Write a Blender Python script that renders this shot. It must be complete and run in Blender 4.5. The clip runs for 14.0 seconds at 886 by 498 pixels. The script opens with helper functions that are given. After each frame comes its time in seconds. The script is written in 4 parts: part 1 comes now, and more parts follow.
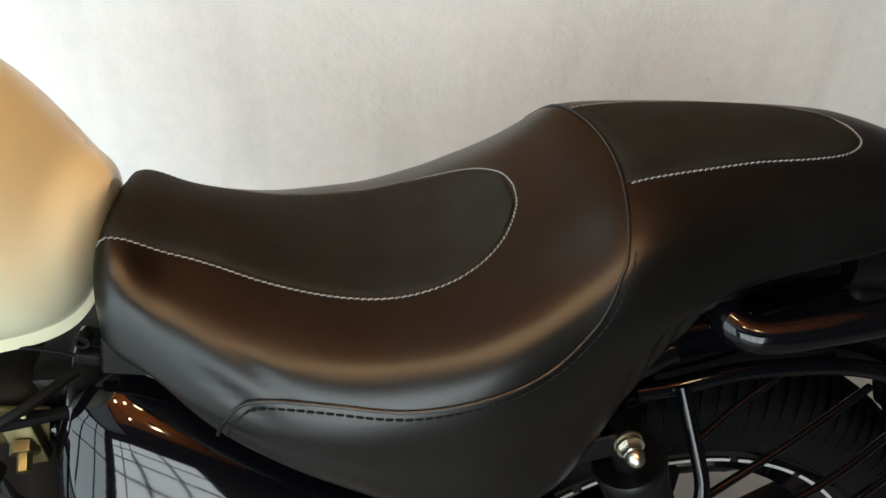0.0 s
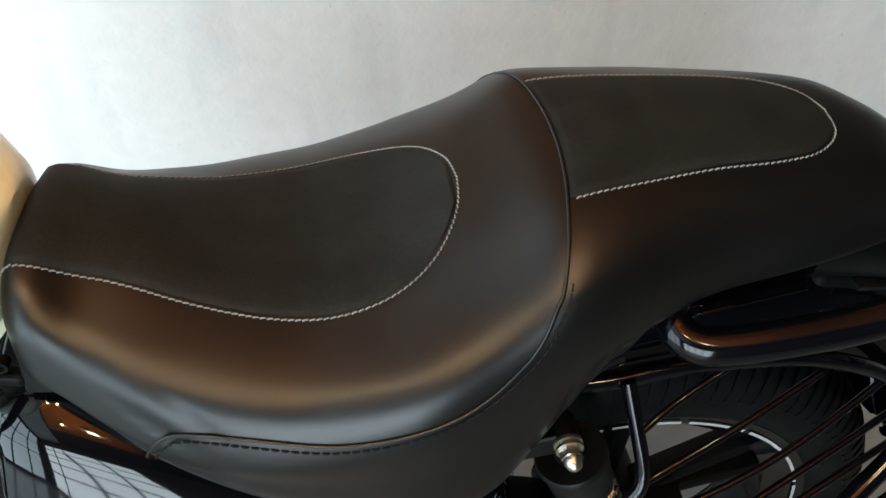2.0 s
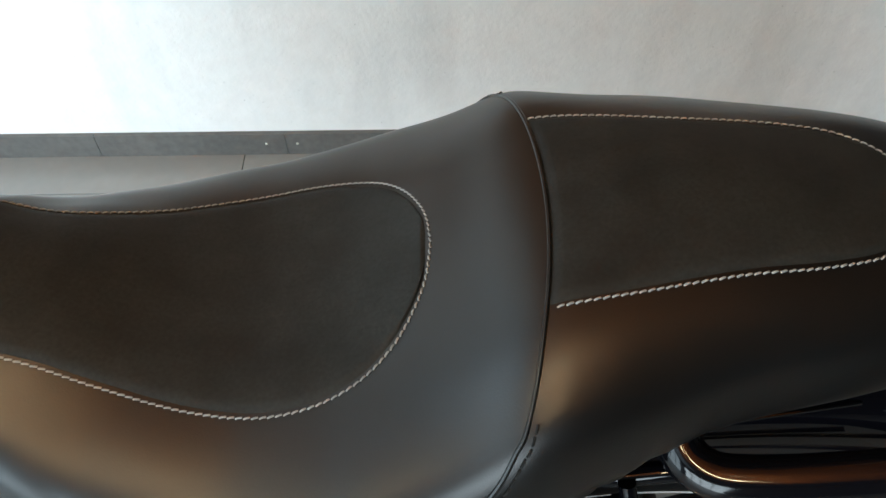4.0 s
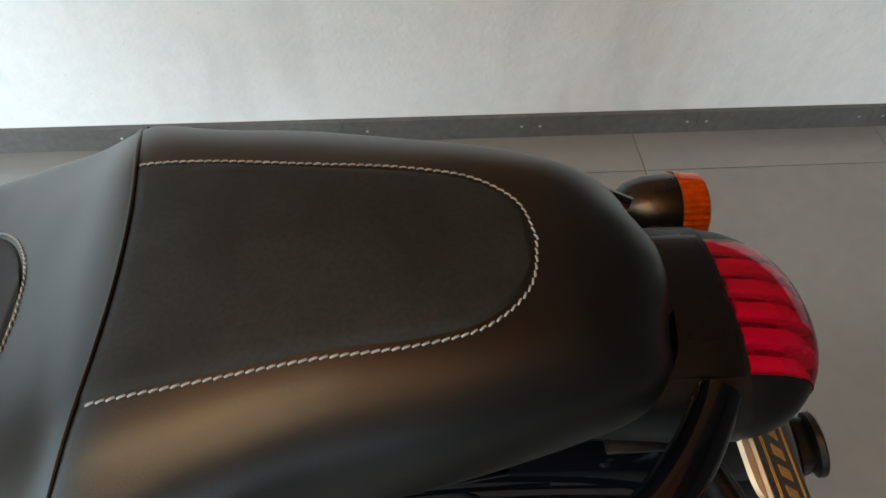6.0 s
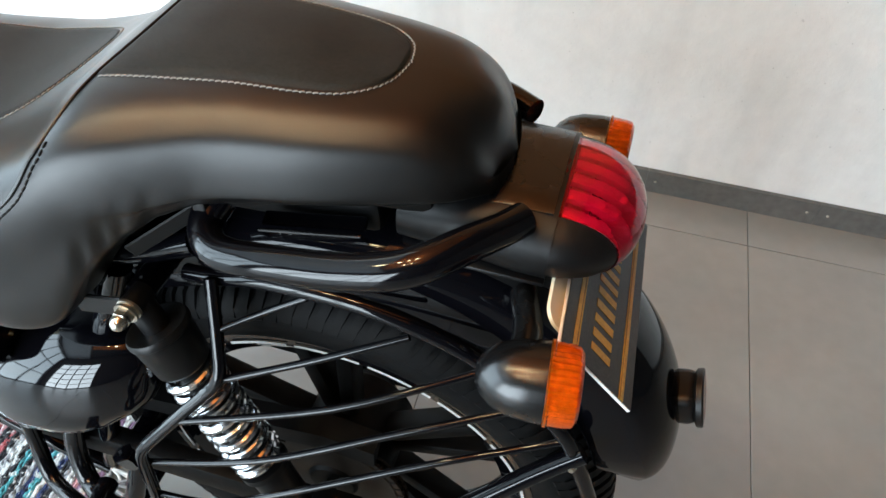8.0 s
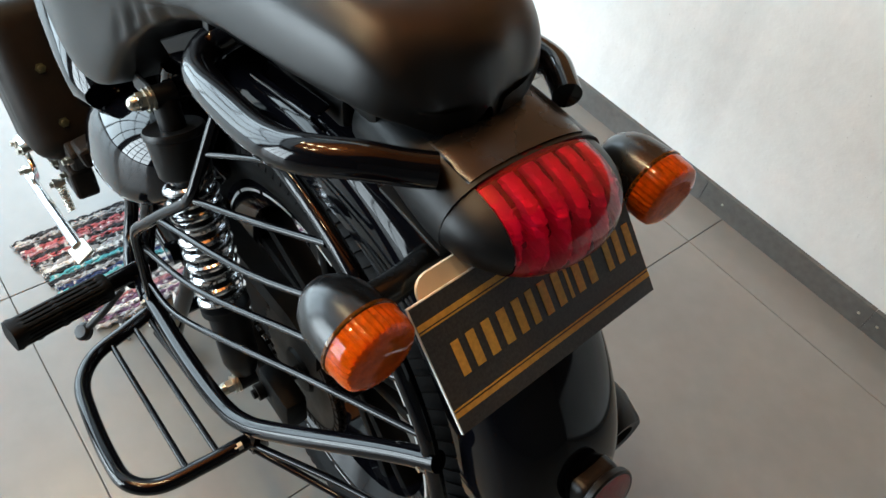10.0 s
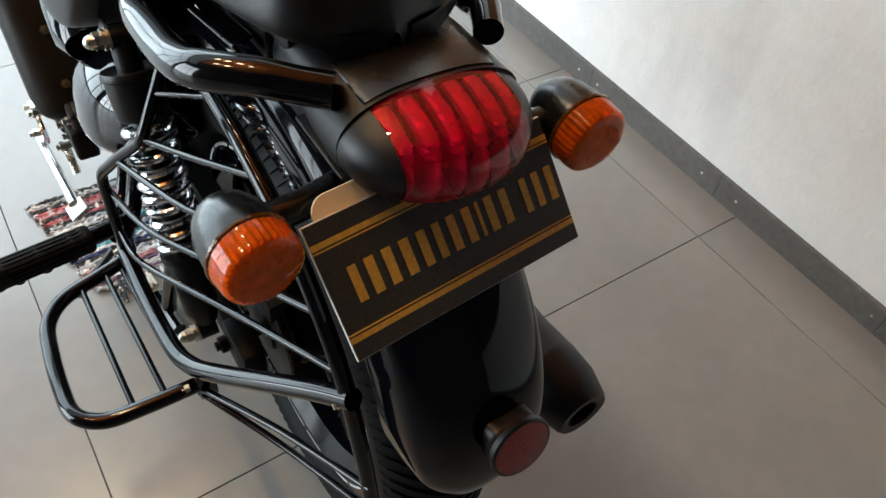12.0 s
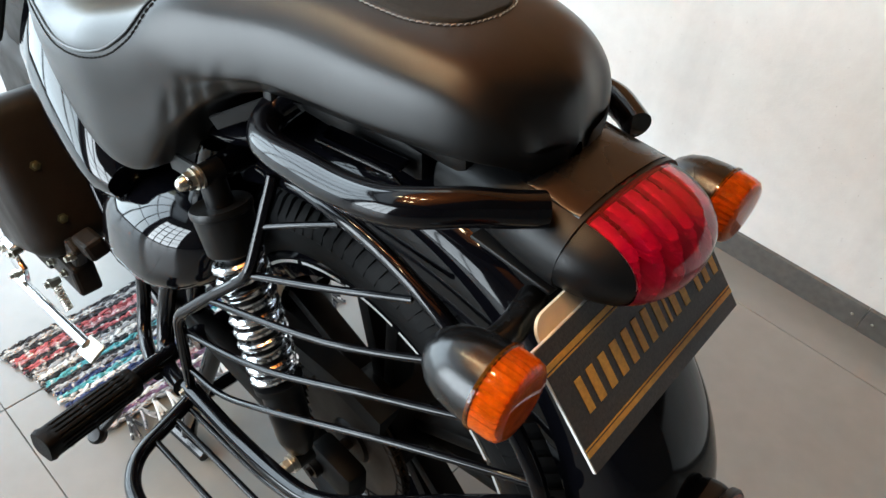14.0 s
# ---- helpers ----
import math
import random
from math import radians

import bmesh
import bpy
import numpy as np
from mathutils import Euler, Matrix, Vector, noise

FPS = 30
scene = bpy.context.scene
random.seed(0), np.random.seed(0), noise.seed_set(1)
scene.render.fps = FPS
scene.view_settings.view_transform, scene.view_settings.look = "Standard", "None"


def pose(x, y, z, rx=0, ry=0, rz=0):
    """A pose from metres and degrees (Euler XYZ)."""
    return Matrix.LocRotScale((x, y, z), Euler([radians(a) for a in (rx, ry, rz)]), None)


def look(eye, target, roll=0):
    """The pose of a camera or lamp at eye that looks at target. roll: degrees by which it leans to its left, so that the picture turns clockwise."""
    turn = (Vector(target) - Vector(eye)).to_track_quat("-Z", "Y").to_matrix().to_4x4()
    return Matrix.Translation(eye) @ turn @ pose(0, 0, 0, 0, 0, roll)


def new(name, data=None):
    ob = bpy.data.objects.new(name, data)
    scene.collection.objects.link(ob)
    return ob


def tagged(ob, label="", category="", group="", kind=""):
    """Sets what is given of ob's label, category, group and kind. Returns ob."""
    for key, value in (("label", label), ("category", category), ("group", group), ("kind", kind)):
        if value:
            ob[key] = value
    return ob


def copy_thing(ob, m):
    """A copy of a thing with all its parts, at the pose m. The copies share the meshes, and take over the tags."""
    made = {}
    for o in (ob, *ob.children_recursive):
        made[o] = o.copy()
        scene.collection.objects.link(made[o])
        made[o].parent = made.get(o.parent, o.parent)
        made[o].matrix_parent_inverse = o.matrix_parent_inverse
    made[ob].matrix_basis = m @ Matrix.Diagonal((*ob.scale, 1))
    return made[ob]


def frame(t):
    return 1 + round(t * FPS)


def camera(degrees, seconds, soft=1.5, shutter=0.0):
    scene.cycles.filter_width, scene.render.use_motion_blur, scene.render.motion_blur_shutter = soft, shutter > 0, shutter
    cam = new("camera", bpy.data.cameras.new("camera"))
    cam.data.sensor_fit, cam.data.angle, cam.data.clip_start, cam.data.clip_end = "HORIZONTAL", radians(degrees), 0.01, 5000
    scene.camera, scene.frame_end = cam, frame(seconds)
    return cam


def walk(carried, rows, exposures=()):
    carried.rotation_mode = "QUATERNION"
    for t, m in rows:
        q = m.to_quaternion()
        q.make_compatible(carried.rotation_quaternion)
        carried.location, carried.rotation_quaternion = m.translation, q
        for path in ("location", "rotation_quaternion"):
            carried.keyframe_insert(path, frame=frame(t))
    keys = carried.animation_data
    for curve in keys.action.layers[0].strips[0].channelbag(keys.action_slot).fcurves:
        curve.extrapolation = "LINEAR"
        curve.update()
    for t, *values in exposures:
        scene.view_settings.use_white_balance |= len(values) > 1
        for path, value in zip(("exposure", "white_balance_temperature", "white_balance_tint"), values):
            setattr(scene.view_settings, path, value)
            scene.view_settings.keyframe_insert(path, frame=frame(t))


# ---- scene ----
cam = camera(61.86, 14.0)
# seconds, eye in metres, turn in degrees
PATH = [
    (0, -0.2000, -0.4280, 1.0930, 58.983, -3.086, -8.833),
    (0.5, -0.1750, -0.4400, 1.1230, 55.870, -2.981, -6.693),
    (1, -0.1690, -0.4340, 1.1610, 54.586, -3.588, -6.441),
    (1.5, -0.1680, -0.4050, 1.1630, 52.047, -3.946, -6.956),
    (2, -0.1460, -0.3450, 1.1660, 47.363, -3.092, -8.825),
    (2.2, -0.1350, -0.3150, 1.1690, 44.019, -3.200, -8.633),
    (4.5, -0.0320, -0.2010, 1.1870, 39.960, -0.707, -1.120),
    (5, 0.0110, -0.1820, 1.2020, 40.410, -1.037, -1.168),
    (5.5, 0.0720, -0.1690, 1.1920, 39.448, -0.572, -4.679),
    (6, 0.1350, -0.1554, 1.1777, 37.929, -2.546, -5.223),
    (6.5, 0.1962, -0.1634, 1.1608, 38.485, -1.242, 2.118),
    (7, 0.2515, -0.2462, 1.1587, 41.375, -1.686, 8.106),
    (7.5, 0.3265, -0.3353, 1.1806, 43.847, -1.312, 13.311),
    (8, 0.3509, -0.3696, 1.1783, 43.850, -2.059, 15.567),
    (8.5, 0.3762, -0.3509, 1.1606, 42.525, -3.832, 21.942),
    (8.7, 0.3982, -0.3362, 1.1569, 41.143, -4.504, 26.078),
    (10.8, 0.6258, -0.1645, 1.1379, 41.113, -6.763, 58.809),
    (11, 0.6302, -0.1572, 1.1369, 40.786, -7.601, 56.560),
    (11.5, 0.6542, -0.1575, 1.1187, 41.258, -5.922, 56.966),
    (12, 0.6616, -0.1629, 1.1145, 40.804, -5.248, 56.607),
    (12.5, 0.6333, -0.1828, 1.1147, 41.802, -5.600, 55.381),
    (13, 0.5866, -0.2232, 1.1133, 43.726, -4.791, 49.743),
    (13.5, 0.5247, -0.2751, 1.1216, 44.358, -5.333, 45.815),
    (14, 0.4983, -0.3040, 1.1217, 45.708, -4.806, 44.079),
]
walk(cam, [(t, pose(x, y, z, rx, ry, rz)) for t, x, y, z, rx, ry, rz in PATH],
     exposures=((0, -0.86, 6950, 10), (1.0, -0.80, 6900, 9), (2.0, -0.71, 6400, 7), (4.5, -0.66, 6350, 6), (5.5, -0.73, 6350, 5), (6.5, -0.52, 6500, 8), (8.0, -0.05, 6350, 9), (8.6, 0.18, 6250, 8), (11.0, -0.55, 6600, 8), (12.5, -0.42, 6650, 11), (14.0, -0.10, 6550, 11)))


# ---- light of the place ----
world = bpy.data.worlds.new("sky")
scene.world = world
world.use_nodes = True
wn = world.node_tree
sky = wn.nodes.new("ShaderNodeTexSky")
sky.sky_type = "NISHITA"
sky.sun_disc = False
sky.sun_elevation, sky.sun_rotation = radians(50), radians(250)
wn.links.new(sky.outputs["Color"], wn.nodes["Background"].inputs["Color"])
wn.nodes["Background"].inputs["Strength"].default_value = 0.08


def area_lamp(name, m, w, h, power, colour):
    data = bpy.data.lights.new(name, "AREA")
    data.shape, data.size, data.size_y, data.energy, data.color = "RECTANGLE", w, h, power, colour
    ob = new(name, data)
    ob.matrix_world = m
    return tagged(ob, kind="structure")


WALL_Y = 1.081
X0, X1, Y0, H = -2.9, 3.4, -3.4, 3.0
# daylight through the shop front ahead of the machine and through the gridded window behind the camera
area_lamp("daylight_front", look((X0 - 0.1, -1.2, 1.42), (0, -1.2, 1.42)), 4.0, 2.76, 345, (0.72, 0.89, 1.0))
area_lamp("daylight_side", look((-1.45, Y0 - 0.1, 1.12), (-1.45, 0, 1.12)), 2.3, 2.16, 330, (0.80, 0.92, 1.0))

# ---- materials ----


def material(name, base, rough=0.5, metal=0.0, vary=0.0, grain=60.0, bump=0.0, bump_scale=300.0, stain=0.0, stain_scale=4.0,
             coat=0.0, spec=0.5, vary_rough=0.0, transmission=0.0, per_object=0.0, island=0.0):
    mat = bpy.data.materials.new(name)
    mat.use_nodes = True
    nt = mat.node_tree
    bsdf = nt.nodes["Principled BSDF"]
    bsdf.inputs["Base Color"].default_value = (*base, 1)
    bsdf.inputs["Roughness"].default_value = rough
    bsdf.inputs["Metallic"].default_value = metal
    bsdf.inputs["Coat Weight"].default_value = coat
    bsdf.inputs["Coat Roughness"].default_value = 0.03
    bsdf.inputs["Specular IOR Level"].default_value = spec
    bsdf.inputs["Transmission Weight"].default_value = transmission
    co = nt.nodes.new("ShaderNodeTexCoord").outputs["Object"]

    def tex(scale, detail=4.0):
        n = nt.nodes.new("ShaderNodeTexNoise")
        n.inputs["Scale"].default_value, n.inputs["Detail"].default_value = scale, detail
        nt.links.new(co, n.inputs["Vector"])
        return n.outputs["Fac"]

    def remap(fac, lo, hi):
        n = nt.nodes.new("ShaderNodeMapRange")
        n.inputs["From Min"].default_value, n.inputs["From Max"].default_value = 0.3, 0.7
        n.inputs["To Min"].default_value, n.inputs["To Max"].default_value = lo, hi
        nt.links.new(fac, n.inputs["Value"])
        return n.outputs["Result"]

    factors = []
    if vary:
        factors.append(remap(tex(grain), 1 - vary, 1 + vary))
    if stain:
        factors.append(remap(tex(stain_scale, 6.0), 1 - stain, 1 + stain))
    if per_object:
        info = nt.nodes.new("ShaderNodeObjectInfo")
        n = nt.nodes.new("ShaderNodeMapRange")
        n.inputs["To Min"].default_value, n.inputs["To Max"].default_value = 1 - per_object, 1 + per_object
        nt.links.new(info.outputs["Random"], n.inputs["Value"])
        factors.append(n.outputs["Result"])
    last = None
    for f in factors:
        if last is None:
            last = f
        else:
            n = nt.nodes.new("ShaderNodeMath")
            n.operation = "MULTIPLY"
            nt.links.new(last, n.inputs[0])
            nt.links.new(f, n.inputs[1])
            last = n.outputs[0]
    if last is not None:
        n = nt.nodes.new("ShaderNodeVectorMath")
        n.operation = "SCALE"
        n.inputs[0].default_value = base
        nt.links.new(last, n.inputs["Scale"])
        nt.links.new(n.outputs["Vector"], bsdf.inputs["Base Color"])
    if vary_rough:
        nt.links.new(remap(tex(grain * 0.4), max(0.02, rough - vary_rough), rough + vary_rough), bsdf.inputs["Roughness"])
    if bump:
        n = nt.nodes.new("ShaderNodeBump")
        n.inputs["Strength"].default_value, n.inputs["Distance"].default_value = bump, 0.002
        nt.links.new(tex(bump_scale, 3.0), n.inputs["Height"])
        nt.links.new(n.outputs["Normal"], bsdf.inputs["Normal"])
    return mat


M_VINYL = material("black_vinyl", (0.0030, 0.0029, 0.0029), 0.35, vary=0.12, grain=18, bump=0.05, bump_scale=900, vary_rough=0.03, spec=0.42)
M_SUEDE = material("textured_fabric", (0.0085, 0.0100, 0.0100), 0.60, vary=0.30, grain=420, bump=0.22, bump_scale=2600, stain=0.38, stain_scale=26, spec=0.20)
M_THREAD = material("grey_thread", (0.22, 0.225, 0.222), 0.8, vary=0.2, grain=500)
M_DARK_THREAD = material("black_thread", (0.006, 0.006, 0.006), 0.8, spec=0.2)
M_GLOSS = material("gloss_black_paint", (0.002, 0.002, 0.003), 0.05, spec=0.38, vary_rough=0.03, grain=30)
# same black as M_GLOSS, specular lowered in place of dark surroundings to reflect
M_GLOSS_DIMMED = material("gloss_black_dimmed_reflection", (0.002, 0.002, 0.003), 0.07, spec=0.20, vary_rough=0.03, grain=30)
M_TUBE = material("black_enamel_tube", (0.002, 0.002, 0.003), 0.085, spec=0.34, vary_rough=0.025, grain=60)
M_MATT = material("satin_black_plastic", (0.0032, 0.0032, 0.0035), 0.40, spec=0.28, vary=0.1, grain=80, bump=0.08, bump_scale=1200, vary_rough=0.06)
M_SATIN = material("satin_black_paint", (0.003, 0.003, 0.0034), 0.26, spec=0.5, vary=0.1, grain=60, vary_rough=0.04)
M_RUBBER = material("black_rubber", (0.0044, 0.0045, 0.0048), 0.55, vary=0.25, grain=60, bump=0.15, bump_scale=600, spec=0.09)
M_ENGINE = material("matt_black_casting", (0.012, 0.009, 0.007), 0.5, spec=0.12, vary=0.15, grain=50, bump=0.1, bump_scale=500, vary_rough=0.08)
M_DULL = material("dull_black_casting", (0.0030, 0.0029, 0.0029), 0.5, spec=0.08, vary=0.2, grain=60, bump=0.1, bump_scale=500, vary_rough=0.08)
M_CHROME = material("chrome", (0.78, 0.79, 0.81), 0.16, metal=1.0, vary_rough=0.05, grain=50)
M_STEEL = material("zinc_plated_steel", (0.55, 0.52, 0.45), 0.35, metal=1.0, vary=0.15, grain=90, vary_rough=0.1)
M_BRASS = material("yellow_zinc_plate", (0.24, 0.21, 0.11), 0.42, metal=1.0, vary=0.2, grain=80)
M_TANK = material("cream_white_paint", (0.89, 0.86, 0.62), 0.28, spec=0.25, coat=0.12, vary_rough=0.02, grain=20)
M_WHITE_TAPE = material("white_rim_tape", (0.46, 0.46, 0.455), 0.5, vary=0.1, grain=80)
M_RED_LENS = material("red_lens_plastic", (0.80, 0.004, 0.045), 0.03, transmission=0.91, spec=0.5)
M_RED_LENS.node_tree.nodes["Principled BSDF"].inputs["IOR"].default_value = 1.40
M_LENS_CORE = material("pearl_lens_optic", (0.88, 0.83, 0.83), 0.08, metal=0.3, bump=0.5, bump_scale=300)
M_LINER = material("amber_lens_liner", (0.66, 0.185, 0.004), 0.20, vary=0.25, grain=160, bump=0.6, bump_scale=420)
M_AMBER = material("amber_lens_plastic", (0.96, 0.31, 0.014), 0.045, transmission=0.93, spec=0.5)
M_AMBER.node_tree.nodes["Principled BSDF"].inputs["IOR"].default_value = 1.32
M_RED_REFLECTOR = material("red_reflector_plastic", (0.22, 0.003, 0.010), 0.14, vary=0.2, grain=400, bump=0.4, bump_scale=500)
M_SILVER = material("lamp_reflector_silver", (0.8, 0.78, 0.78), 0.22, metal=1.0, bump=0.9, bump_scale=140)
M_PLATE = material("plate_black_film", (0.022, 0.020, 0.017), 0.5, vary=0.5, grain=420, bump=0.2, bump_scale=800)
M_GOLD = material("gold_print", (0.50, 0.30, 0.045), 0.55, vary=0.15, grain=300)
M_PLATE_EDGE = material("white_plate_edge", (0.75, 0.74, 0.72), 0.5)
M_BRACKET = material("cream_bracket_paint", (0.70, 0.58, 0.42), 0.35, vary=0.08, grain=40)
M_WALL = material("white_plaster", (0.74, 0.75, 0.75), 0.75, vary=0.03, grain=26, bump=0.36, bump_scale=90, stain=0.035, stain_scale=2.4)


def weather_wall(mat):
    """Sparse pits and faint vertical smudges on the plaster."""
    nt = mat.node_tree
    bsdf = nt.nodes["Principled BSDF"]
    before = bsdf.inputs["Base Color"].links[0].from_socket
    co = nt.nodes.new("ShaderNodeTexCoord").outputs["Object"]

    def layer(scale, stretch, lo, hi, dark):
        m = nt.nodes.new("ShaderNodeMapping")
        m.inputs["Scale"].default_value = stretch
        nt.links.new(co, m.inputs["Vector"])
        n = nt.nodes.new("ShaderNodeTexNoise")
        n.inputs["Scale"].default_value, n.inputs["Detail"].default_value = scale, 5.0
        nt.links.new(m.outputs["Vector"], n.inputs["Vector"])
        r = nt.nodes.new("ShaderNodeMapRange")
        for k, v in (("From Min", lo), ("From Max", hi), ("To Min", 1.0), ("To Max", dark)):
            r.inputs[k].default_value = v
        nt.links.new(n.outputs["Fac"], r.inputs["Value"])
        return r.outputs["Result"]

    last = before
    for fac in (layer(55.0, (1, 1, 1), 0.73, 0.80, 0.80), layer(150.0, (1, 1, 1), 0.70, 0.745, 0.62), layer(3.0, (3.0, 3.0, 0.6), 0.52, 0.72, 0.90)):
        v = nt.nodes.new("ShaderNodeVectorMath")
        v.operation = "SCALE"
        nt.links.new(last, v.inputs[0])
        nt.links.new(fac, v.inputs["Scale"])
        last = v.outputs["Vector"]
    nt.links.new(last, bsdf.inputs["Base Color"])


weather_wall(M_WALL)
M_FLOOR = material("grey_porcelain_tile", (0.216, 0.217, 0.208), 0.26, spec=0.75, vary=0.035, grain=26, stain=0.06, stain_scale=4, per_object=0.05)
M_GROUT = material("dark_grout", (0.07, 0.067, 0.063), 0.9, vary=0.3, grain=100)
M_SKIRT = material("grey_skirting_tile", (0.098, 0.095, 0.091), 0.55, vary=0.15, grain=60, stain=0.12, stain_scale=9, bump=0.05, bump_scale=200)
M_CEILING_DARK = material("dark_painted_ceiling", (0.022, 0.021, 0.020), 0.8, vary=0.2, grain=4)
# pale grey of an unseen overhead panel, meant for its reflection
M_PALE_REFLECTION = material("unseen_pale_reflection_panel", (0.42, 0.44, 0.46), 0.8, vary=0.1, grain=4)
# brown of an unseen overhead panel, chosen for the sheen it reflects
M_SHEEN_PANEL = material("unseen_brown_sheen_panel", (0.52, 0.142, 0.013), 0.6, vary=0.25, grain=6, stain=0.2, stain_scale=1.2)
# brown for the unseen upper wall, to dim and warm reflections and bounce
M_WALL_BOUNCE = material("unseen_brown_bounce_wall", (0.22, 0.092, 0.026), 0.8, vary=0.15, grain=8, stain=0.15, stain_scale=1.5)
M_FRAME = material("dark_window_frame", (0.02, 0.02, 0.02), 0.4)
M_WALL_FAR = material("painted_shop_wall", (0.045, 0.042, 0.040), 0.8, vary=0.05, grain=5, stain=0.1, stain_scale=1.0)
M_LAMP_BODY = material("lamp_black_metal", (0.02, 0.02, 0.02), 0.4)


def glowing(name, colour, strength):
    mat = bpy.data.materials.new(name)
    mat.use_nodes = True
    b = mat.node_tree.nodes["Principled BSDF"]
    b.inputs["Emission Color"].default_value = (*colour, 1)
    b.inputs["Emission Strength"].default_value = strength
    return mat


M_BULB = glowing("warm_lamp_glow", (1.0, 0.82, 0.48), 215.0)

# ---- mesh helpers ----


def curve_points(pts, n):
    """Catmull-Rom through the points, n samples a span."""
    p = [Vector(q) for q in pts]
    out = []
    for i in range(len(p) - 1):
        a, b, c, d = p[max(i - 1, 0)], p[i], p[i + 1], p[min(i + 2, len(p) - 1)]
        for k in range(n):
            t = k / n
            out.append(0.5 * ((2 * b) + (c - a) * t + (2 * a - 5 * b + 4 * c - d) * t * t + (3 * b - a - 3 * c + d) * t ** 3))
    out.append(p[-1])
    return out


def tube(bm, pts, r, n=6, sides=10, smooth=True):
    path = curve_points(pts, n) if smooth else [Vector(q) for q in pts]
    rings, up = [], None
    for i, p in enumerate(path):
        d = (path[min(i + 1, len(path) - 1)] - path[max(i - 1, 0)]).normalized()
        if up is None:
            up = Vector((0, 0, 1)) if abs(d.z) < 0.9 else Vector((0, 1, 0))
        s = d.cross(up).normalized()
        up = s.cross(d).normalized()
        rr = r(i / (len(path) - 1)) if callable(r) else r
        rings.append([bm.verts.new(p + (s * math.cos(a) + up * math.sin(a)) * rr) for a in [2 * math.pi * k / sides for k in range(sides)]])
    for a, b in zip(rings, rings[1:]):
        for k in range(sides):
            bm.faces.new((a[k], a[(k + 1) % sides], b[(k + 1) % sides], b[k]))
    bm.faces.new(list(reversed(rings[0])))
    bm.faces.new(rings[-1])
    return bm


def lathe(bm, profile, origin, axis, sides=32, up=(0, 0, 1)):
    """Turns (along, radius) pairs round an axis."""
    ax = Vector(axis).normalized()
    u = Vector(up)
    if abs(ax.dot(u)) > 0.95:
        u = Vector((1, 0, 0))
    s = ax.cross(u).normalized()
    u = s.cross(ax).normalized()
    o = Vector(origin)
    rings = []
    for a, r in profile:
        if r < 1e-6:
            rings.append([bm.verts.new(o + ax * a)])
        else:
            rings.append([bm.verts.new(o + ax * a + (s * math.cos(t) + u * math.sin(t)) * r) for t in [2 * math.pi * k / sides for k in range(sides)]])
    for a, b in zip(rings, rings[1:]):
        for k in range(sides):
            j = (k + 1) % sides
            if len(a) == 1 and len(b) == 1:
                continue
            if len(a) == 1:
                bm.faces.new((a[0], b[j], b[k]))
            elif len(b) == 1:
                bm.faces.new((a[k], a[j], b[0]))
            else:
                bm.faces.new((a[k], a[j], b[j], b[k]))
    return bm


def block(bm, size, m, bevel=0.0, segments=2):
    vs = bmesh.ops.create_cube(bm, size=1.0, matrix=m @ Matrix.Diagonal((*size, 1)))["verts"]
    if bevel:
        es = list({e for v in vs for e in v.link_edges})
        bmesh.ops.bevel(bm, geom=es, offset=bevel, segments=segments, affect="EDGES", profile=0.5)
    return bm


def loft(bm, rings, closed=True, caps=True):
    rows = [[bm.verts.new(p) for p in ring] for ring in rings]
    n = len(rows[0])
    for a, b in zip(rows, rows[1:]):
        for k in range(n if closed else n - 1):
            j = (k + 1) % n
            bm.faces.new((a[k], a[j], b[j], b[k]))
    if caps:
        bm.faces.new(list(reversed(rows[0])))
        bm.faces.new(rows[-1])
    return bm


def part(name, bm, mat, parent=None, label="", smooth=True, angle=35):
    bmesh.ops.recalc_face_normals(bm, faces=bm.faces)
    me = bpy.data.meshes.new(name)
    if smooth:
        for f in bm.faces:
            f.smooth = True
        for e in bm.edges:
            if len(e.link_faces) == 2 and e.calc_face_angle(0) > radians(angle):
                e.smooth = False
    bm.to_mesh(me)
    bm.free()
    me.materials.append(mat)
    ob = new(name, me)
    ob.parent = parent
    if label:
        ob["label"] = label
    return ob


def thing(name, m, label, category, group=""):
    ob = new(name)
    ob.matrix_world = m
    ob.empty_display_size = 0.05
    return tagged(ob, label, category, group)


def setting(name, bm, mat, smooth=False):
    return tagged(part(name, bm, mat, None, "", smooth), kind="structure")


def slab(name, lo, hi, mat, bevel=0.0):
    bm = bmesh.new()
    size = [b - a for a, b in zip(lo, hi)]
    block(bm, size, Matrix.Translation([(a + b) / 2 for a, b in zip(lo, hi)]), bevel)
    return setting(name, bm, mat)


# ---- the room ----
TH = 0.15
slab("ceiling", (X0 - TH, Y0 - TH, H), (X1 + TH, WALL_Y + TH, H + 0.12), M_CEILING_DARK)
# unseen panel, added so that the vinyl reflects a brown sheen from above
slab("ceiling_panel", (-1.25, -1.9, H - 0.06), (0.9, WALL_Y - 0.01, H - 0.004), M_SHEEN_PANEL, 0.004)
# unseen pale panel to the west, added for grey reflections on the seat's flank
slab("ceiling_border", (X0, Y0, H - 0.06), (-1.35, WALL_Y - 0.01, H - 0.004), M_PALE_REFLECTION, 0.004)
slab("wall_north", (X0 - TH, WALL_Y, -0.1), (X1 + TH, WALL_Y + TH, 1.0), M_WALL)
slab("wall_north_front", (X0 - TH, WALL_Y, 1.0), (-0.95, WALL_Y + TH, H), M_WALL)
# unseen upper wall, made brown, then dark, to hold down reflections and fill light
slab("wall_north_upper", (-0.95, WALL_Y, 1.0), (0.7, WALL_Y + TH, H), M_WALL_BOUNCE)
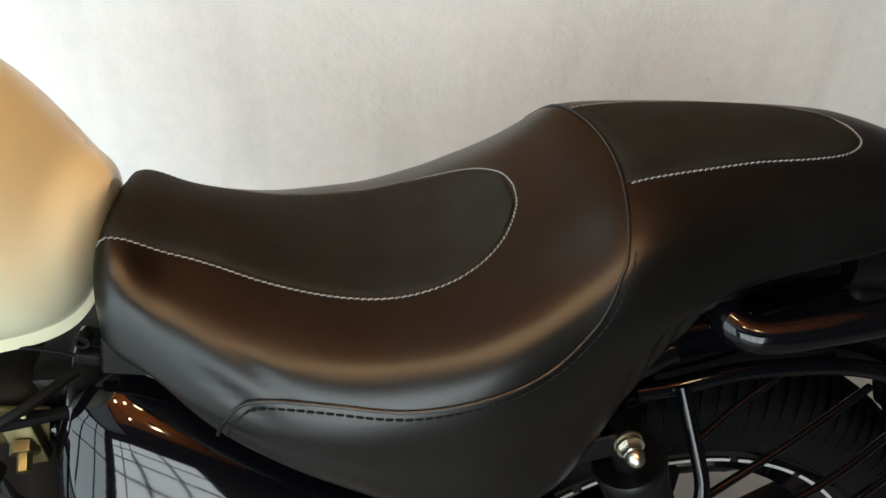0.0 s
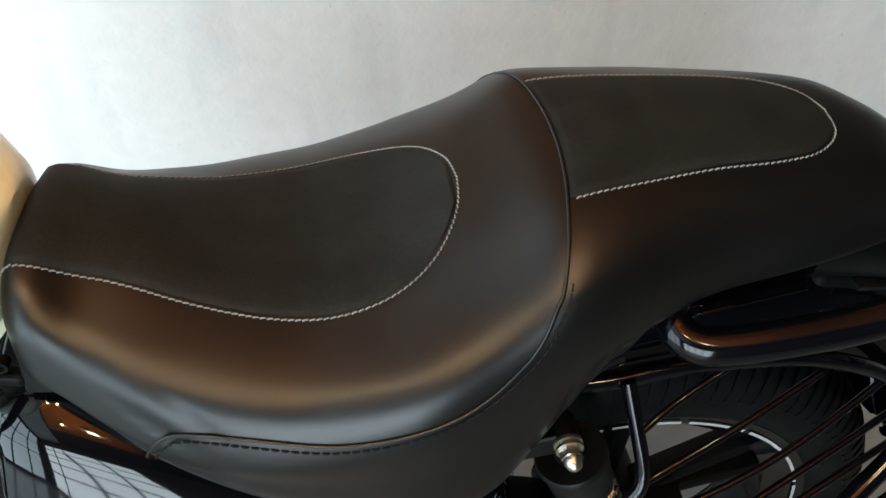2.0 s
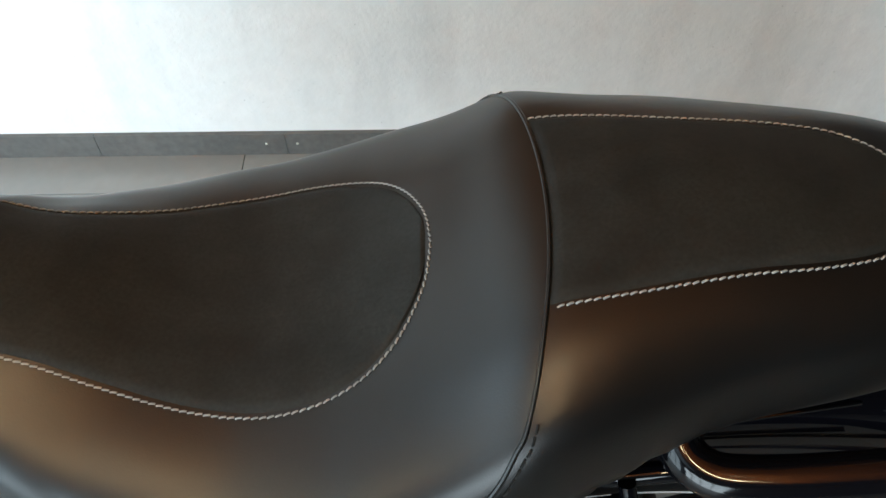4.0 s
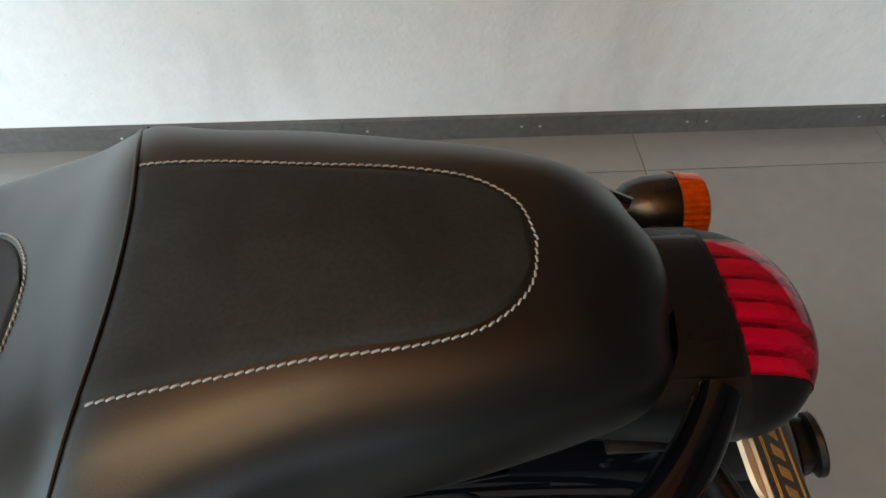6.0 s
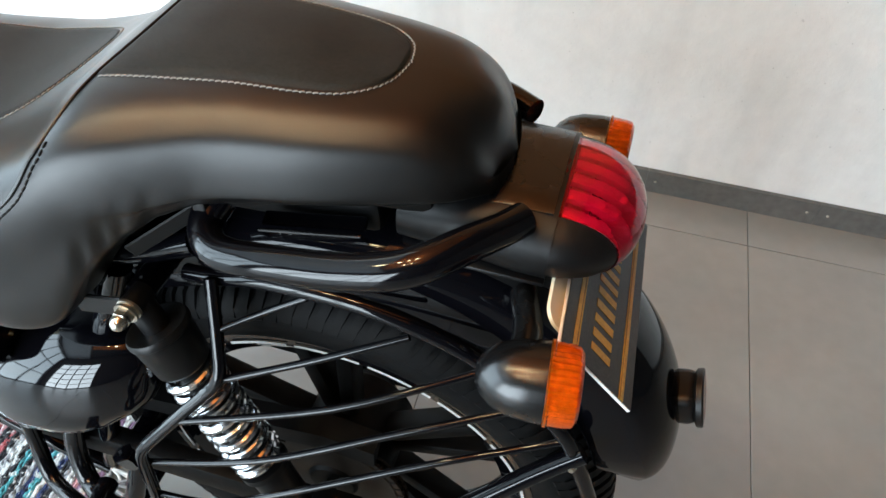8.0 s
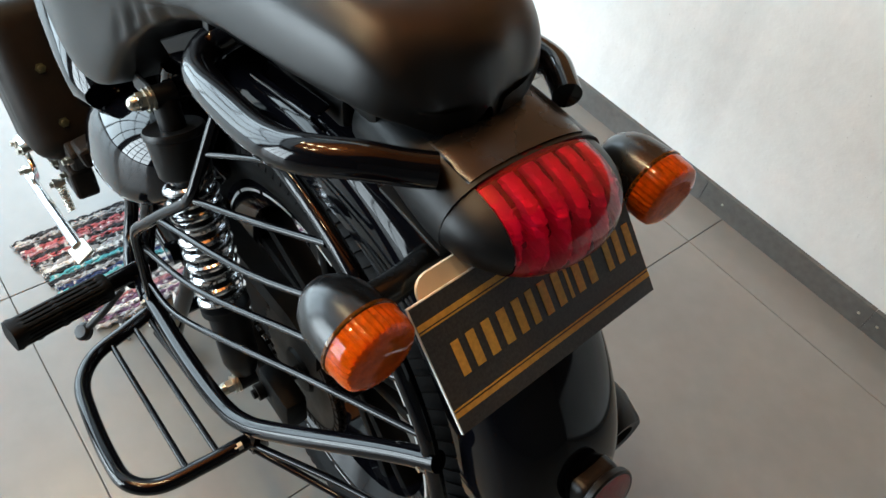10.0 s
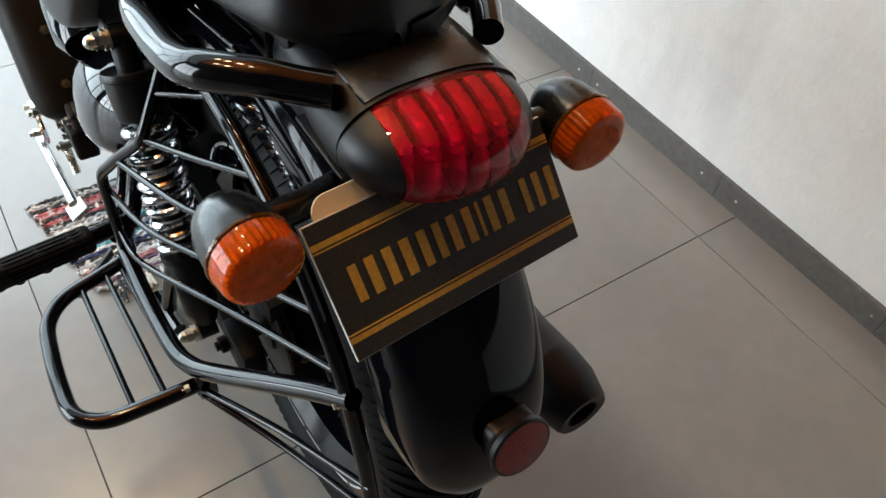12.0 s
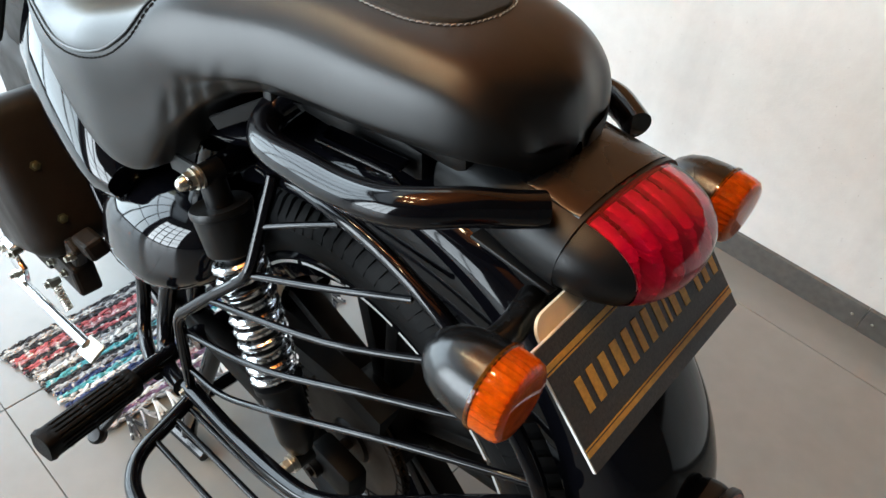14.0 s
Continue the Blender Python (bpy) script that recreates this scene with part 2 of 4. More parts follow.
slab("wall_north_rear", (0.7, WALL_Y, 1.0), (X1 + TH, WALL_Y + TH, H), M_WALL_FAR)
slab("wall_east", (X1, Y0, -0.1), (X1 + TH, WALL_Y, H), M_WALL_FAR)


def wall_with_opening(name, axis, at, a0, a1, o0, o1, z0, z1, mat):
    """A wall across one axis with one opening through it, in four butted pieces of one mesh."""
    bm = bmesh.new()
    for p0, p1, q0, q1 in ((a0, o0, -0.1, H), (o1, a1, -0.1, H), (o0, o1, -0.1, z0), (o0, o1, z1, H)):
        if axis == "x":
            block(bm, (TH, p1 - p0, q1 - q0), Matrix.Translation((at - TH / 2, (p0 + p1) / 2, (q0 + q1) / 2)))
        else:
            block(bm, (p1 - p0, TH, q1 - q0), Matrix.Translation(((p0 + p1) / 2, at - TH / 2, (q0 + q1) / 2)))
    return setting(name, bm, mat)


wall_with_opening("wall_west", "x", X0, Y0, WALL_Y, -3.2, 0.8, 0.04, 2.8, M_WALL_FAR)
wall_with_opening("wall_south", "y", Y0, X0 - TH, X1 + TH, -2.6, -0.3, 0.04, 2.2, M_WALL_FAR)


def window_grid(name, axis, at, a0, a1, z0, z1, cols, rows_):
    frame_ob = tagged(new(name), "dark metal window with a grid of panes", "window", kind="structure")
    for i in range(cols + 1):
        a = a0 + (a1 - a0) * i / cols
        bm = bmesh.new()
        m = Matrix.Translation((at, a, (z0 + z1) / 2)) if axis == "x" else Matrix.Translation((a, at, (z0 + z1) / 2))
        block(bm, (0.05, 0.05, z1 - z0), m, 0.004)
        part("mullion", bm, M_FRAME, frame_ob, smooth=False)
    for i in range(rows_ + 1):
        z = z0 + (z1 - z0) * i / rows_
        bm = bmesh.new()
        if axis == "x":
            block(bm, (0.044, a1 - a0, 0.04), Matrix.Translation((at, (a0 + a1) / 2, z)), 0.004)
        else:
            block(bm, (a1 - a0, 0.044, 0.04), Matrix.Translation(((a0 + a1) / 2, at, z)), 0.004)
        part("glazing_bar", bm, M_FRAME, frame_ob, smooth=False)


window_grid("window_1", "x", X0 - 0.04, -3.2, 0.8, 0.04, 2.8, 5, 3)
window_grid("window_2", "y", Y0 - 0.04, -2.6, -0.3, 0.04, 2.2, 4, 5)

# warm bulbs under the ceiling
spot_base = None
for i, (x, y) in enumerate(((-0.45, -1.2), (-0.1, -1.2), (-1.15, -0.5), (-0.8, -0.5), (-0.45, -0.5), (-0.1, -0.5))):
    if spot_base is None:
        spot_base = thing("pendant_lamp", pose(x, y, H - 0.06), "bare warm globe bulb on a black ceiling stem", "ceiling lamp", "warm ceiling bulbs")
        bm = bmesh.new()
        lathe(bm, [(0, 0), (0, 0.05), (-0.02, 0.05), (-0.025, 0.012), (-0.20, 0.012), (-0.21, 0.022), (-0.25, 0.022), (-0.25, 0)], (0, 0, 0), (0, 0, 1), 20)
        part("lamp_body", bm, M_LAMP_BODY, spot_base)
        bm = bmesh.new()
        lathe(bm, [(-0.365, 0), (-0.36, 0.025), (-0.34, 0.045), (-0.31, 0.052), (-0.28, 0.043), (-0.255, 0.02), (-0.25, 0.012)], (0, 0, 0), (0, 0, 1), 20)
        part("bulb", bm, M_BULB, spot_base, "glowing warm bulb")
    else:
        copy_thing(spot_base, pose(x, y, H - 0.06))

# ---- the motorcycle: x to its tail, y to the wall, z up ----
BIKE = thing("motorcycle", pose(0.003, 0.0745, 0, 0, 0, -1.0), "black motorcycle with a cream tank parked on its centre stand", "motorcycle")


def spline(xs, ys):
    """A smooth curve through a few profile points, without overshoot."""
    xs, ys = np.array(xs, float), np.array(ys, float)
    d = np.diff(ys) / np.diff(xs)
    m = np.concatenate([[d[0]], np.where(d[:-1] * d[1:] > 0, 2 * d[:-1] * d[1:] / np.where(d[:-1] + d[1:] == 0, 1, d[:-1] + d[1:]), 0), [d[-1]]])

    def f(x):
        i = int(np.clip(np.searchsorted(xs, x) - 1, 0, len(xs) - 2))
        h = xs[i + 1] - xs[i]
        t = min(max((x - xs[i]) / h, 0), 1)
        return float((2 * t ** 3 - 3 * t * t + 1) * ys[i] + (t ** 3 - 2 * t * t + t) * h * m[i] + (3 * t * t - 2 * t ** 3) * ys[i + 1] + (t ** 3 - t * t) * h * m[i + 1])
    return f


# seat profiles along the machine
seat_mid = spline((-0.372, -0.362, -0.345, -0.30, -0.26, -0.22, -0.17, -0.12, -0.09, -0.06, -0.03, -0.008, 0.02, 0.06, 0.12, 0.18, 0.23, 0.265, 0.29, 0.309),
                  (0.8045, 0.8322, 0.8500, 0.8373, 0.8235, 0.8099, 0.8044, 0.8114, 0.8232, 0.8409, 0.8590, 0.8780, 0.8869, 0.8931, 0.8955, 0.8920, 0.8895, 0.8840, 0.8715, 0.8344))
seat_rim = spline((-0.37, -0.345, -0.30, -0.24, -0.18, -0.12, -0.07, -0.03, 0.0, 0.05, 0.12, 0.18, 0.23, 0.27, 0.295, 0.309),
                  (0.8091, 0.8430, 0.8179, 0.8040, 0.8019, 0.8115, 0.8314, 0.8555, 0.8778, 0.8823, 0.8867, 0.8867, 0.8850, 0.8720, 0.8462, 0.8138))
seat_wide = spline((-0.37, -0.35, -0.32, -0.26, -0.18, -0.10, -0.04, 0.03, 0.10, 0.175, 0.235, 0.27, 0.29, 0.302, 0.309),
                   (0.0216, 0.0892, 0.1033, 0.1386, 0.1628, 0.1694, 0.1586, 0.1386, 0.1125, 0.0985, 0.0840, 0.0730, 0.0565, 0.0405, 0.0100))
seat_low = spline((-0.37, -0.345, -0.32, -0.29, -0.24, -0.185, -0.13, -0.08, -0.04, -0.01, 0.03, 0.08, 0.15, 0.25, 0.29, 0.309),
                  (0.7732, 0.7578, 0.7526, 0.7295, 0.7052, 0.6847, 0.6625, 0.6606, 0.6733, 0.7243, 0.7721, 0.8006, 0.8088, 0.8190, 0.8260, 0.8230))
seat_tuck = spline((-0.37, -0.30, -0.15, -0.05, 0.02, 0.10, 0.309), (0.934, 0.966, 0.987, 1.01, 0.99, 0.955, 0.93))
seat_drop = spline((-0.37, -0.30, -0.20, -0.10, -0.03, 0.05, 0.15, 0.25, 0.309), (0.0518, 0.0428, 0.0387, 0.0313, 0.0407, 0.0523, 0.0566, 0.0590, 0.0601))
seat_far = spline((-0.37, -0.32, -0.26, -0.18, -0.10, -0.04, 0.03, 0.10, 0.16, 0.20, 0.235, 0.27, 0.29, 0.302, 0.309),
                  (0.0625, 0.0897, 0.1237, 0.1560, 0.1652, 0.1530, 0.1315, 0.1193, 0.1076, 0.0991, 0.0880, 0.0740, 0.0553, 0.0360, 0.0120))


def seat_section(x):
    """Half a cross-section of the seat, from the middle of the top round to the middle of the underside."""
    zc, zr, w, zb, k = seat_mid(x), seat_rim(x), max(seat_wide(x), 0.010), seat_low(x), seat_tuck(x)
    rim_at = min(0.62 * w, 0.085)
    drop = min(seat_drop(x), (zr - zb) * 0.55)
    ctrl = [(0, 0, zc), (0, 0.30 * w, zc + (zr - zc) * 0.22), (0, rim_at, zr), (0, rim_at + 0.50 * (w - rim_at), zr - 0.24 * drop), (0, rim_at + 0.83 * (w - rim_at), zr - 0.60 * drop),
            (0, w, zr - 1.12 * drop - 0.010 * min(1, w / 0.1)), (0, w * (1 + k) / 2, (zb + zr - drop) / 2), (0, w * k, zb + 0.016), (0, w * k - 0.14 * w, zb + 0.001), (0, 0, zb)]
    return [(p.y, p.z) for p in curve_points(ctrl, 6)]


SEAT_X = np.array(sorted({round(x, 4) for x in [-0.37 + 0.0035 * i for i in range(186)] + [0.283, 0.288, 0.292, 0.296, 0.2995, 0.3025, 0.305, 0.307, 0.3085]}))
SEAT = np.array([seat_section(x) for x in SEAT_X])
# the foam rounds off: soften round each section, then along the seat between its ends
for _ in range(3):
    soft = SEAT.copy()
    soft[:, 1:-1] = (SEAT[:, :-2] + 2 * SEAT[:, 1:-1] + SEAT[:, 2:]) / 4
    soft[:, 0, 1] = (SEAT[:, 0, 1] + SEAT[:, 1, 1]) / 2
    SEAT = soft
# even out ripples round each section without shrinking it
for k in range(24):
    step = 0.5 if k % 2 == 0 else -0.525
    SEAT[:, 1:-1] += step * ((SEAT[:, :-2] + SEAT[:, 2:]) / 2 - SEAT[:, 1:-1])
kernel = np.exp(-0.5 * (np.arange(-9, 10) / 3.0) ** 2)
kernel /= kernel.sum()
padded = np.concatenate([2 * SEAT[:1] - SEAT[9:0:-1], SEAT, 2 * SEAT[-1:] - SEAT[-2:-11:-1]])
soft = sum(k * padded[i:i + len(SEAT)] for i, k in enumerate(kernel))
fade = np.clip(np.minimum((SEAT_X + 0.365) / 0.03, (0.285 - SEAT_X) / 0.03), 0, 1)[:, None, None]
SEAT += (soft - SEAT) * fade


def seat_half(x):
    i = int(np.clip(np.searchsorted(SEAT_X, x) - 1, 0, len(SEAT_X) - 2))
    t = min(max((x - SEAT_X[i]) / (SEAT_X[i + 1] - SEAT_X[i]), 0), 1)
    return SEAT[i] * (1 - t) + SEAT[i + 1] * t


def seat_top(x, y):
    h = seat_half(x)[:31]
    return float(np.interp(abs(y), h[:, 0], h[:, 1]))


def seat_side(x, z):
    h = seat_half(x)[12:44]
    return float(np.interp(-z, -h[:, 1], h[:, 0]))


def settle(bm):
    """The seat's far flank has a width of its own, the seat leans a little and its nose stands off the wheel's plane."""
    for v in bm.verts:
        x, y = v.co.x, v.co.y
        w, far = max(seat_wide(x), 0.010), max(seat_far(x), 0.008)
        core = min(0.07, 0.6 * far)
        if y > core:
            y = core + (y - core) * (far - core) / max(w - core, 0.002)
        v.co.z -= 0.028 * y * min(1, max(0, -10 * x))
        v.co.y = y + 0.0416 * min(x, 0.0)
        v.co.x = x - 0.0122 * min(1, max(0, (x - 0.2) / 0.109)) ** 2 + 0.0095 * min(1, max(0, (-0.3 - x) / 0.07)) ** 2


bm = bmesh.new()
rings = []
for x, h in zip(SEAT_X, SEAT):
    rings.append([(x, a, b) for a, b in h] + [(x, -a, b) for a, b in h[-2:0:-1]])
loft(bm, rings)
# creases where the cover turns under, above the shock mount, and two faint folds at the front of the seam
for v in bm.verts:
    for cx, cz, amp in ((0.002, 0.765, 0.0030), (0.019, 0.781, 0.0048), (0.033, 0.789, 0.0040), (0.054, 0.797, 0.0036), (0.083, 0.803, 0.0016)):
        d = math.exp(-((v.co.x - cx - 0.25 * (v.co.z - cz)) / 0.0055) ** 2 - ((v.co.z - cz) / 0.017) ** 2)
        if abs(v.co.y) > 0.06:
            v.co.y -= math.copysign(amp * d, v.co.y)
    for cx, cz, amp in ((-0.262, 0.768, 0.0030), (-0.240, 0.779, 0.0018)):
        d = math.exp(-((v.co.z - cz + 0.55 * (v.co.x - cx)) / 0.0042) ** 2 - ((v.co.x - cx) / 0.020) ** 2)
        if v.co.y < -0.06:
            v.co.y += amp * d
settle(bm)
seat = part("seat", bm, M_VINYL, BIKE, "black vinyl double seat with stitched textured inserts", angle=60)


def outline(half, far):
    """A closed outline on the seat from its half: points (x, y >= 0) from the front to the rear tip."""
    up = [Vector((x, y, 0)) for x, y in half]
    pts = curve_points(up, 8)
    return [(p.x, far * p.y) for p in pts] + [(p.x, -p.y) for p in reversed(pts[:-1])]


FRONT_FAR, REAR_FAR = 0.967, 0.893
FRONT = outline(((-0.3523, 0.0526), (-0.3337, 0.0545), (-0.2893, 0.0558), (-0.2399, 0.068), (-0.1896, 0.0823), (-0.1433, 0.0893), (-0.1056, 0.0826), (-0.0794, 0.0631), (-0.0627, 0.0312), (-0.0582, 0.0)), FRONT_FAR)
REAR = outline(((0.0005, 0.075), (0.0465, 0.0694), (0.1036, 0.0604), (0.1491, 0.0556), (0.1817, 0.0475), (0.204, 0.0277), (0.2108, 0.0)), REAR_FAR)


def panel(name, half, far, label, bow=0.0):
    """A thin raised insert that follows the seat between its outline's two sides; bow: how far its front edge curves back."""
    bm = bmesh.new()
    hx, hy = [p[0] for p in half], [p[1] / far for p in half]
    n, m = 90, 28
    rows = []
    for i in range(n + 1):
        t = i / n
        x = hx[0] + (hx[-1] - hx[0]) * (1 - (1 - t) ** 1.8)
        w = float(np.interp(x, hx, hy))
        row = []
        for k in range(m + 1):
            u = -1 + 2 * k / m
            u = math.copysign(1 - (1 - abs(u)) ** 1.3, u)
            edge = min(1 - abs(u), 1.0) * w
            u *= far if u > 0 else 1.0
            edge = min(edge, (hx[-1] - x) if i else 0)
            xb = x + bow * max(0, 1 - (u * w / 0.075) ** 2) * max(0, 1 - (x - hx[0]) / 0.08)
            row.append(bm.verts.new((xb, u * w, seat_top(xb, u * w) + 0.0024 * min(1, edge / 0.004) - 0.0006)))
        rows.append(row)
    for a, b in zip(rows, rows[1:]):
        for k in range(m):
            bm.faces.new((a[k], a[k + 1], b[k + 1], b[k]))
    settle(bm)
    return part(name, bm, M_SUEDE, seat, label, angle=50)


panel("front_insert", FRONT[:len(FRONT) // 2 + 1], FRONT_FAR, "dark textured fabric insert")
panel("rear_insert", REAR[:len(REAR) // 2 + 1], REAR_FAR, "dark textured fabric insert", 0.0078)


def stitches(name, pts, mat, pitch, length, r, lift, twist=0.35):
    """A row of separate thread stitches along places and normals."""
    bm = bmesh.new()
    acc, want = 0.0, 0.0
    for (p, n), (q, _) in zip(pts, pts[1:]):
        seg = (q - p).length
        while want <= acc + seg and seg > 0:
            t = (want - acc) / seg
            c = p.lerp(q, t) + n * lift
            d = (q - p).normalized()
            side = n.cross(d).normalized()
            d = (d + side * twist).normalized()
            tube(bm, (c - d * length * 0.5 - n * r * 0.6, c - d * length * 0.25 + n * r * 0.3, c + d * length * 0.25 + n * r * 0.3, c + d * length * 0.5 - n * r * 0.6), r, 1, 5, False)
            want += pitch
        acc += seg
    settle(bm)
    return part(name, bm, mat, seat)


def on_top(loop, out):
    res = []
    cx = sum(p[0] for p in loop) / len(loop)
    for x, y in loop:
        e = 0.004
        n = Vector((-(seat_top(x + e, y) - seat_top(x - e, y)) / (2 * e), -(seat_top(x, y + e) - seat_top(x, y - e)) / (2 * e), 1)).normalized()
        d = Vector((x - cx, y, 0)).normalized() * out
        res.append((Vector((x + d.x, y + d.y, seat_top(x + d.x, y + d.y))), n))
    return res


stitches("front_stitching", on_top(FRONT, 0.0022), M_THREAD, 0.0046, 0.0036, 0.00064, 0.0004, 0.26)
stitches("rear_stitching", [q for q in on_top(REAR, 0.0022) if q[0].x > 0.0035], M_THREAD, 0.0046, 0.0036, 0.00064, 0.0004, 0.26)

# the welted seam: across the step, down both flanks and forward
for sgn in (-1, 1):
    top_line = [(0.0013 + (0.0066 * (1 - (y / 0.075) ** 2) if y < 0.075 else -0.007 * (y - 0.075) / 0.038), y) for y in np.linspace(0, 0.113, 17)]
    pts = [Vector((x, sgn * y, seat_top(x, y) + 0.0008)) for x, y in top_line]
    flank = curve_points([Vector(p) for p in ((-0.0112, 0, 0.8528), (-0.0167, 0, 0.8452), (-0.0243, 0, 0.8299), (-0.0365, 0, 0.8139), (-0.0622, 0, 0.7922), (-0.1011, 0, 0.7763), (-0.1526, 0, 0.7664), (-0.2065, 0, 0.7681), (-0.2463, 0, 0.7652), (-0.2637, 0, 0.7511), (-0.2732, 0, 0.728))], 5)
    pts += [Vector((p.x, sgn * (seat_side(p.x, p.z) + 0.0008), p.z)) for p in flank]
    for _ in range(3):
        pts = pts[:10] + [(pts[i - 1] + pts[i] * 2 + pts[i + 1]) / 4 for i in range(10, 30)] + pts[30:]
    bm = bmesh.new()
    tube(bm, pts, 0.0013, 2, 8)
    settle(bm)
    part("seam_welt", bm, M_VINYL, seat)
    line = []
    for p, q in zip(pts[17:], pts[18:]):
        d = (q - p).normalized()
        o = p + Vector((-d.z, 0, d.x)) * 0.0055
        line.append((Vector((o.x, sgn * seat_side(o.x, o.z), o.z)), Vector((0, sgn, 0.25)).normalized()))
    line = [(p, n) for p, n in line if p.x > -0.271]
    stitches("flank_stitching", line, M_DARK_THREAD, 0.0062, 0.0046, 0.0008, 0.0004, 0.0)

# ---- tank ----


def egg(x, w, zt, zb, n=36, e=2.1):
    zc, h = (zt + zb) / 2, (zt - zb) / 2
    out = []
    for k in range(n):
        a = 2 * math.pi * k / n
        c, s = math.cos(a), math.sin(a)
        out.append((x, w * math.copysign(abs(c) ** (2 / e), c), zc + h * math.copysign(abs(s) ** (2 / e), s)))
    return out


bm = bmesh.new()
tank_x = (-0.345, -0.348, -0.356, -0.371, -0.395, -0.435, -0.495, -0.575, -0.665, -0.745, -0.795, -0.820)
TANK_Y = -0.024
along = tuple(range(12))
tank_half = (spline(along, tank_x), spline(along, (0.0084, 0.0331, 0.0614, 0.0841, 0.1066, 0.1305, 0.1438, 0.1484, 0.1437, 0.1240, 0.0944, 0.0493)),
             spline(along, (0.8600, 0.8625, 0.8673, 0.8760, 0.9025, 0.9412, 0.9747, 0.9972, 1.0007, 0.9859, 0.9599, 0.9193)), spline(along, (0.8480, 0.8190, 0.7925, 0.7760, 0.7700, 0.7690, 0.7662, 0.7636, 0.7667, 0.7855, 0.8099, 0.8495)))
tank_rows = [tuple(f(i / 5) for f in tank_half) for i in range(56)]
loft(bm, [[(x, y + TANK_Y, z) for x, y, z in egg(*r, n=64)] for r in tank_rows])
tank = part("fuel_tank", bm, M_TANK, BIKE, "glossy cream white fuel tank")

for sgn in (-1, 1):
    rows = []
    for x, w, zt, zb in tank_rows[9:45]:
        a = radians(52)
        y, z = TANK_Y + sgn * w * math.cos(a) ** 0.95, (zt + zb) / 2 - (zt - zb) / 2 * math.sin(a) ** 0.95
        rows.append([(x, y - sgn * 0.004, z + 0.004), (x, y + sgn * 0.0015, z + 0.004), (x, y + sgn * 0.003, z - 0.003), (x, y + sgn * 0.003, z - 0.008), (x, y - sgn * 0.001, z - 0.009)])
    bm = bmesh.new()
    loft(bm, [[Vector(p) for p in r] for r in rows])
    part("tank_seam", bm, M_TANK, tank, "pressed seam along the tank's lower edge")

# ---- rear wheel ----
WX, WZ = 0.141, 0.346
wheel = new("rear_wheel")
wheel.parent = BIKE
C = (WX, 0, WZ)
AX = (0, 1, 0)
bm = bmesh.new()
prof = [(-0.040, 0.232), (-0.055, 0.245), (-0.061, 0.265), (-0.058, 0.286), (-0.046, 0.300), (-0.028, 0.311), (0, 0.316), (0.028, 0.311), (0.046, 0.300), (0.058, 0.286), (0.061, 0.265), (0.055, 0.245), (0.040, 0.232)]
lathe(bm, prof, C, AX, 96)
tyre = part("tyre", bm, M_RUBBER, wheel, "black rubber tyre with a slanted block tread", angle=60)
N = 112
for sgn in (-1, 1):
    bm = bmesh.new()
    strip_l, strip_r = [], []
    for s, r, sh in ((0.004, 0.3225, 0.0), (0.020, 0.3195, 0.02), (0.034, 0.3130, 0.045), (0.047, 0.3045, 0.07), (0.057, 0.290, 0.085), (0.0605, 0.277, 0.095)):
        for dst, a in ((strip_l, sh), (strip_r, sh + 2 * math.pi / N * 0.56)):
            dst.append((r * math.cos(a), sgn * s, r * math.sin(a)))
    lo = []
    for dst in (strip_l, strip_r):
        lo.append([bm.verts.new(p) for p in dst])
        lo.append([bm.verts.new((p[0] * 0.972, p[1] * 0.94, p[2] * 0.972)) for p in dst])
    tl, bl, tr, br = lo
    for k in range(len(tl) - 1):
        bm.faces.new((tl[k], tl[k + 1], tr[k + 1], tr[k]))
        bm.faces.new((tl[k], bl[k], bl[k + 1], tl[k + 1]))
        bm.faces.new((tr[k], tr[k + 1], br[k + 1], br[k]))
    bm.faces.new((tl[0], tr[0], br[0], bl[0]))
    bm.faces.new((tl[-1], bl[-1], br[-1], tr[-1]))
    tread = part("tread_block", bm, M_RUBBER, wheel)
    for i in range(N):
        ob = tread if i == 0 else new("tread_block", tread.data)
        ob.parent = wheel
        ob.matrix_local = pose(WX, 0, WZ, 0, 360 * (i + (0.5 if sgn > 0 else 0)) / N, 0)
bm = bmesh.new()
lathe(bm, [(-0.046, 0.222), (-0.048, 0.238), (-0.041, 0.240), (-0.036, 0.226), (-0.020, 0.205), (0.020, 0.205), (0.036, 0.226), (0.041, 0.240), (0.048, 0.238), (0.046, 0.222), (0.030, 0.198), (-0.030, 0.198), (-0.046, 0.222)], C, AX, 72)
rim = part("rim", bm, M_GLOSS, wheel, "gloss black alloy rim with white tape")
bm = bmesh.new()
v = []
for k in range(7):
    a = 0.02 + (2 * math.pi / 18 - 0.04) * k / 6
    v.append([bm.verts.new((r * math.cos(a), 0, r * math.sin(a))) for r in (0.2243, 0.2279)])
for p, q in zip(v, v[1:]):
    bm.faces.new((p[0], p[1], q[1], q[0]))
tape = part("rim_tape", bm, M_WHITE_TAPE, wheel)
tape.matrix_local = pose(WX, -0.0484, WZ)
for i in range(1, 36):
    ob = new("rim_tape", tape.data)
    ob.parent = wheel
    ob.matrix_local = pose(WX, -0.0484 if i < 18 else 0.0484, WZ, 0, 20 * i, 0)
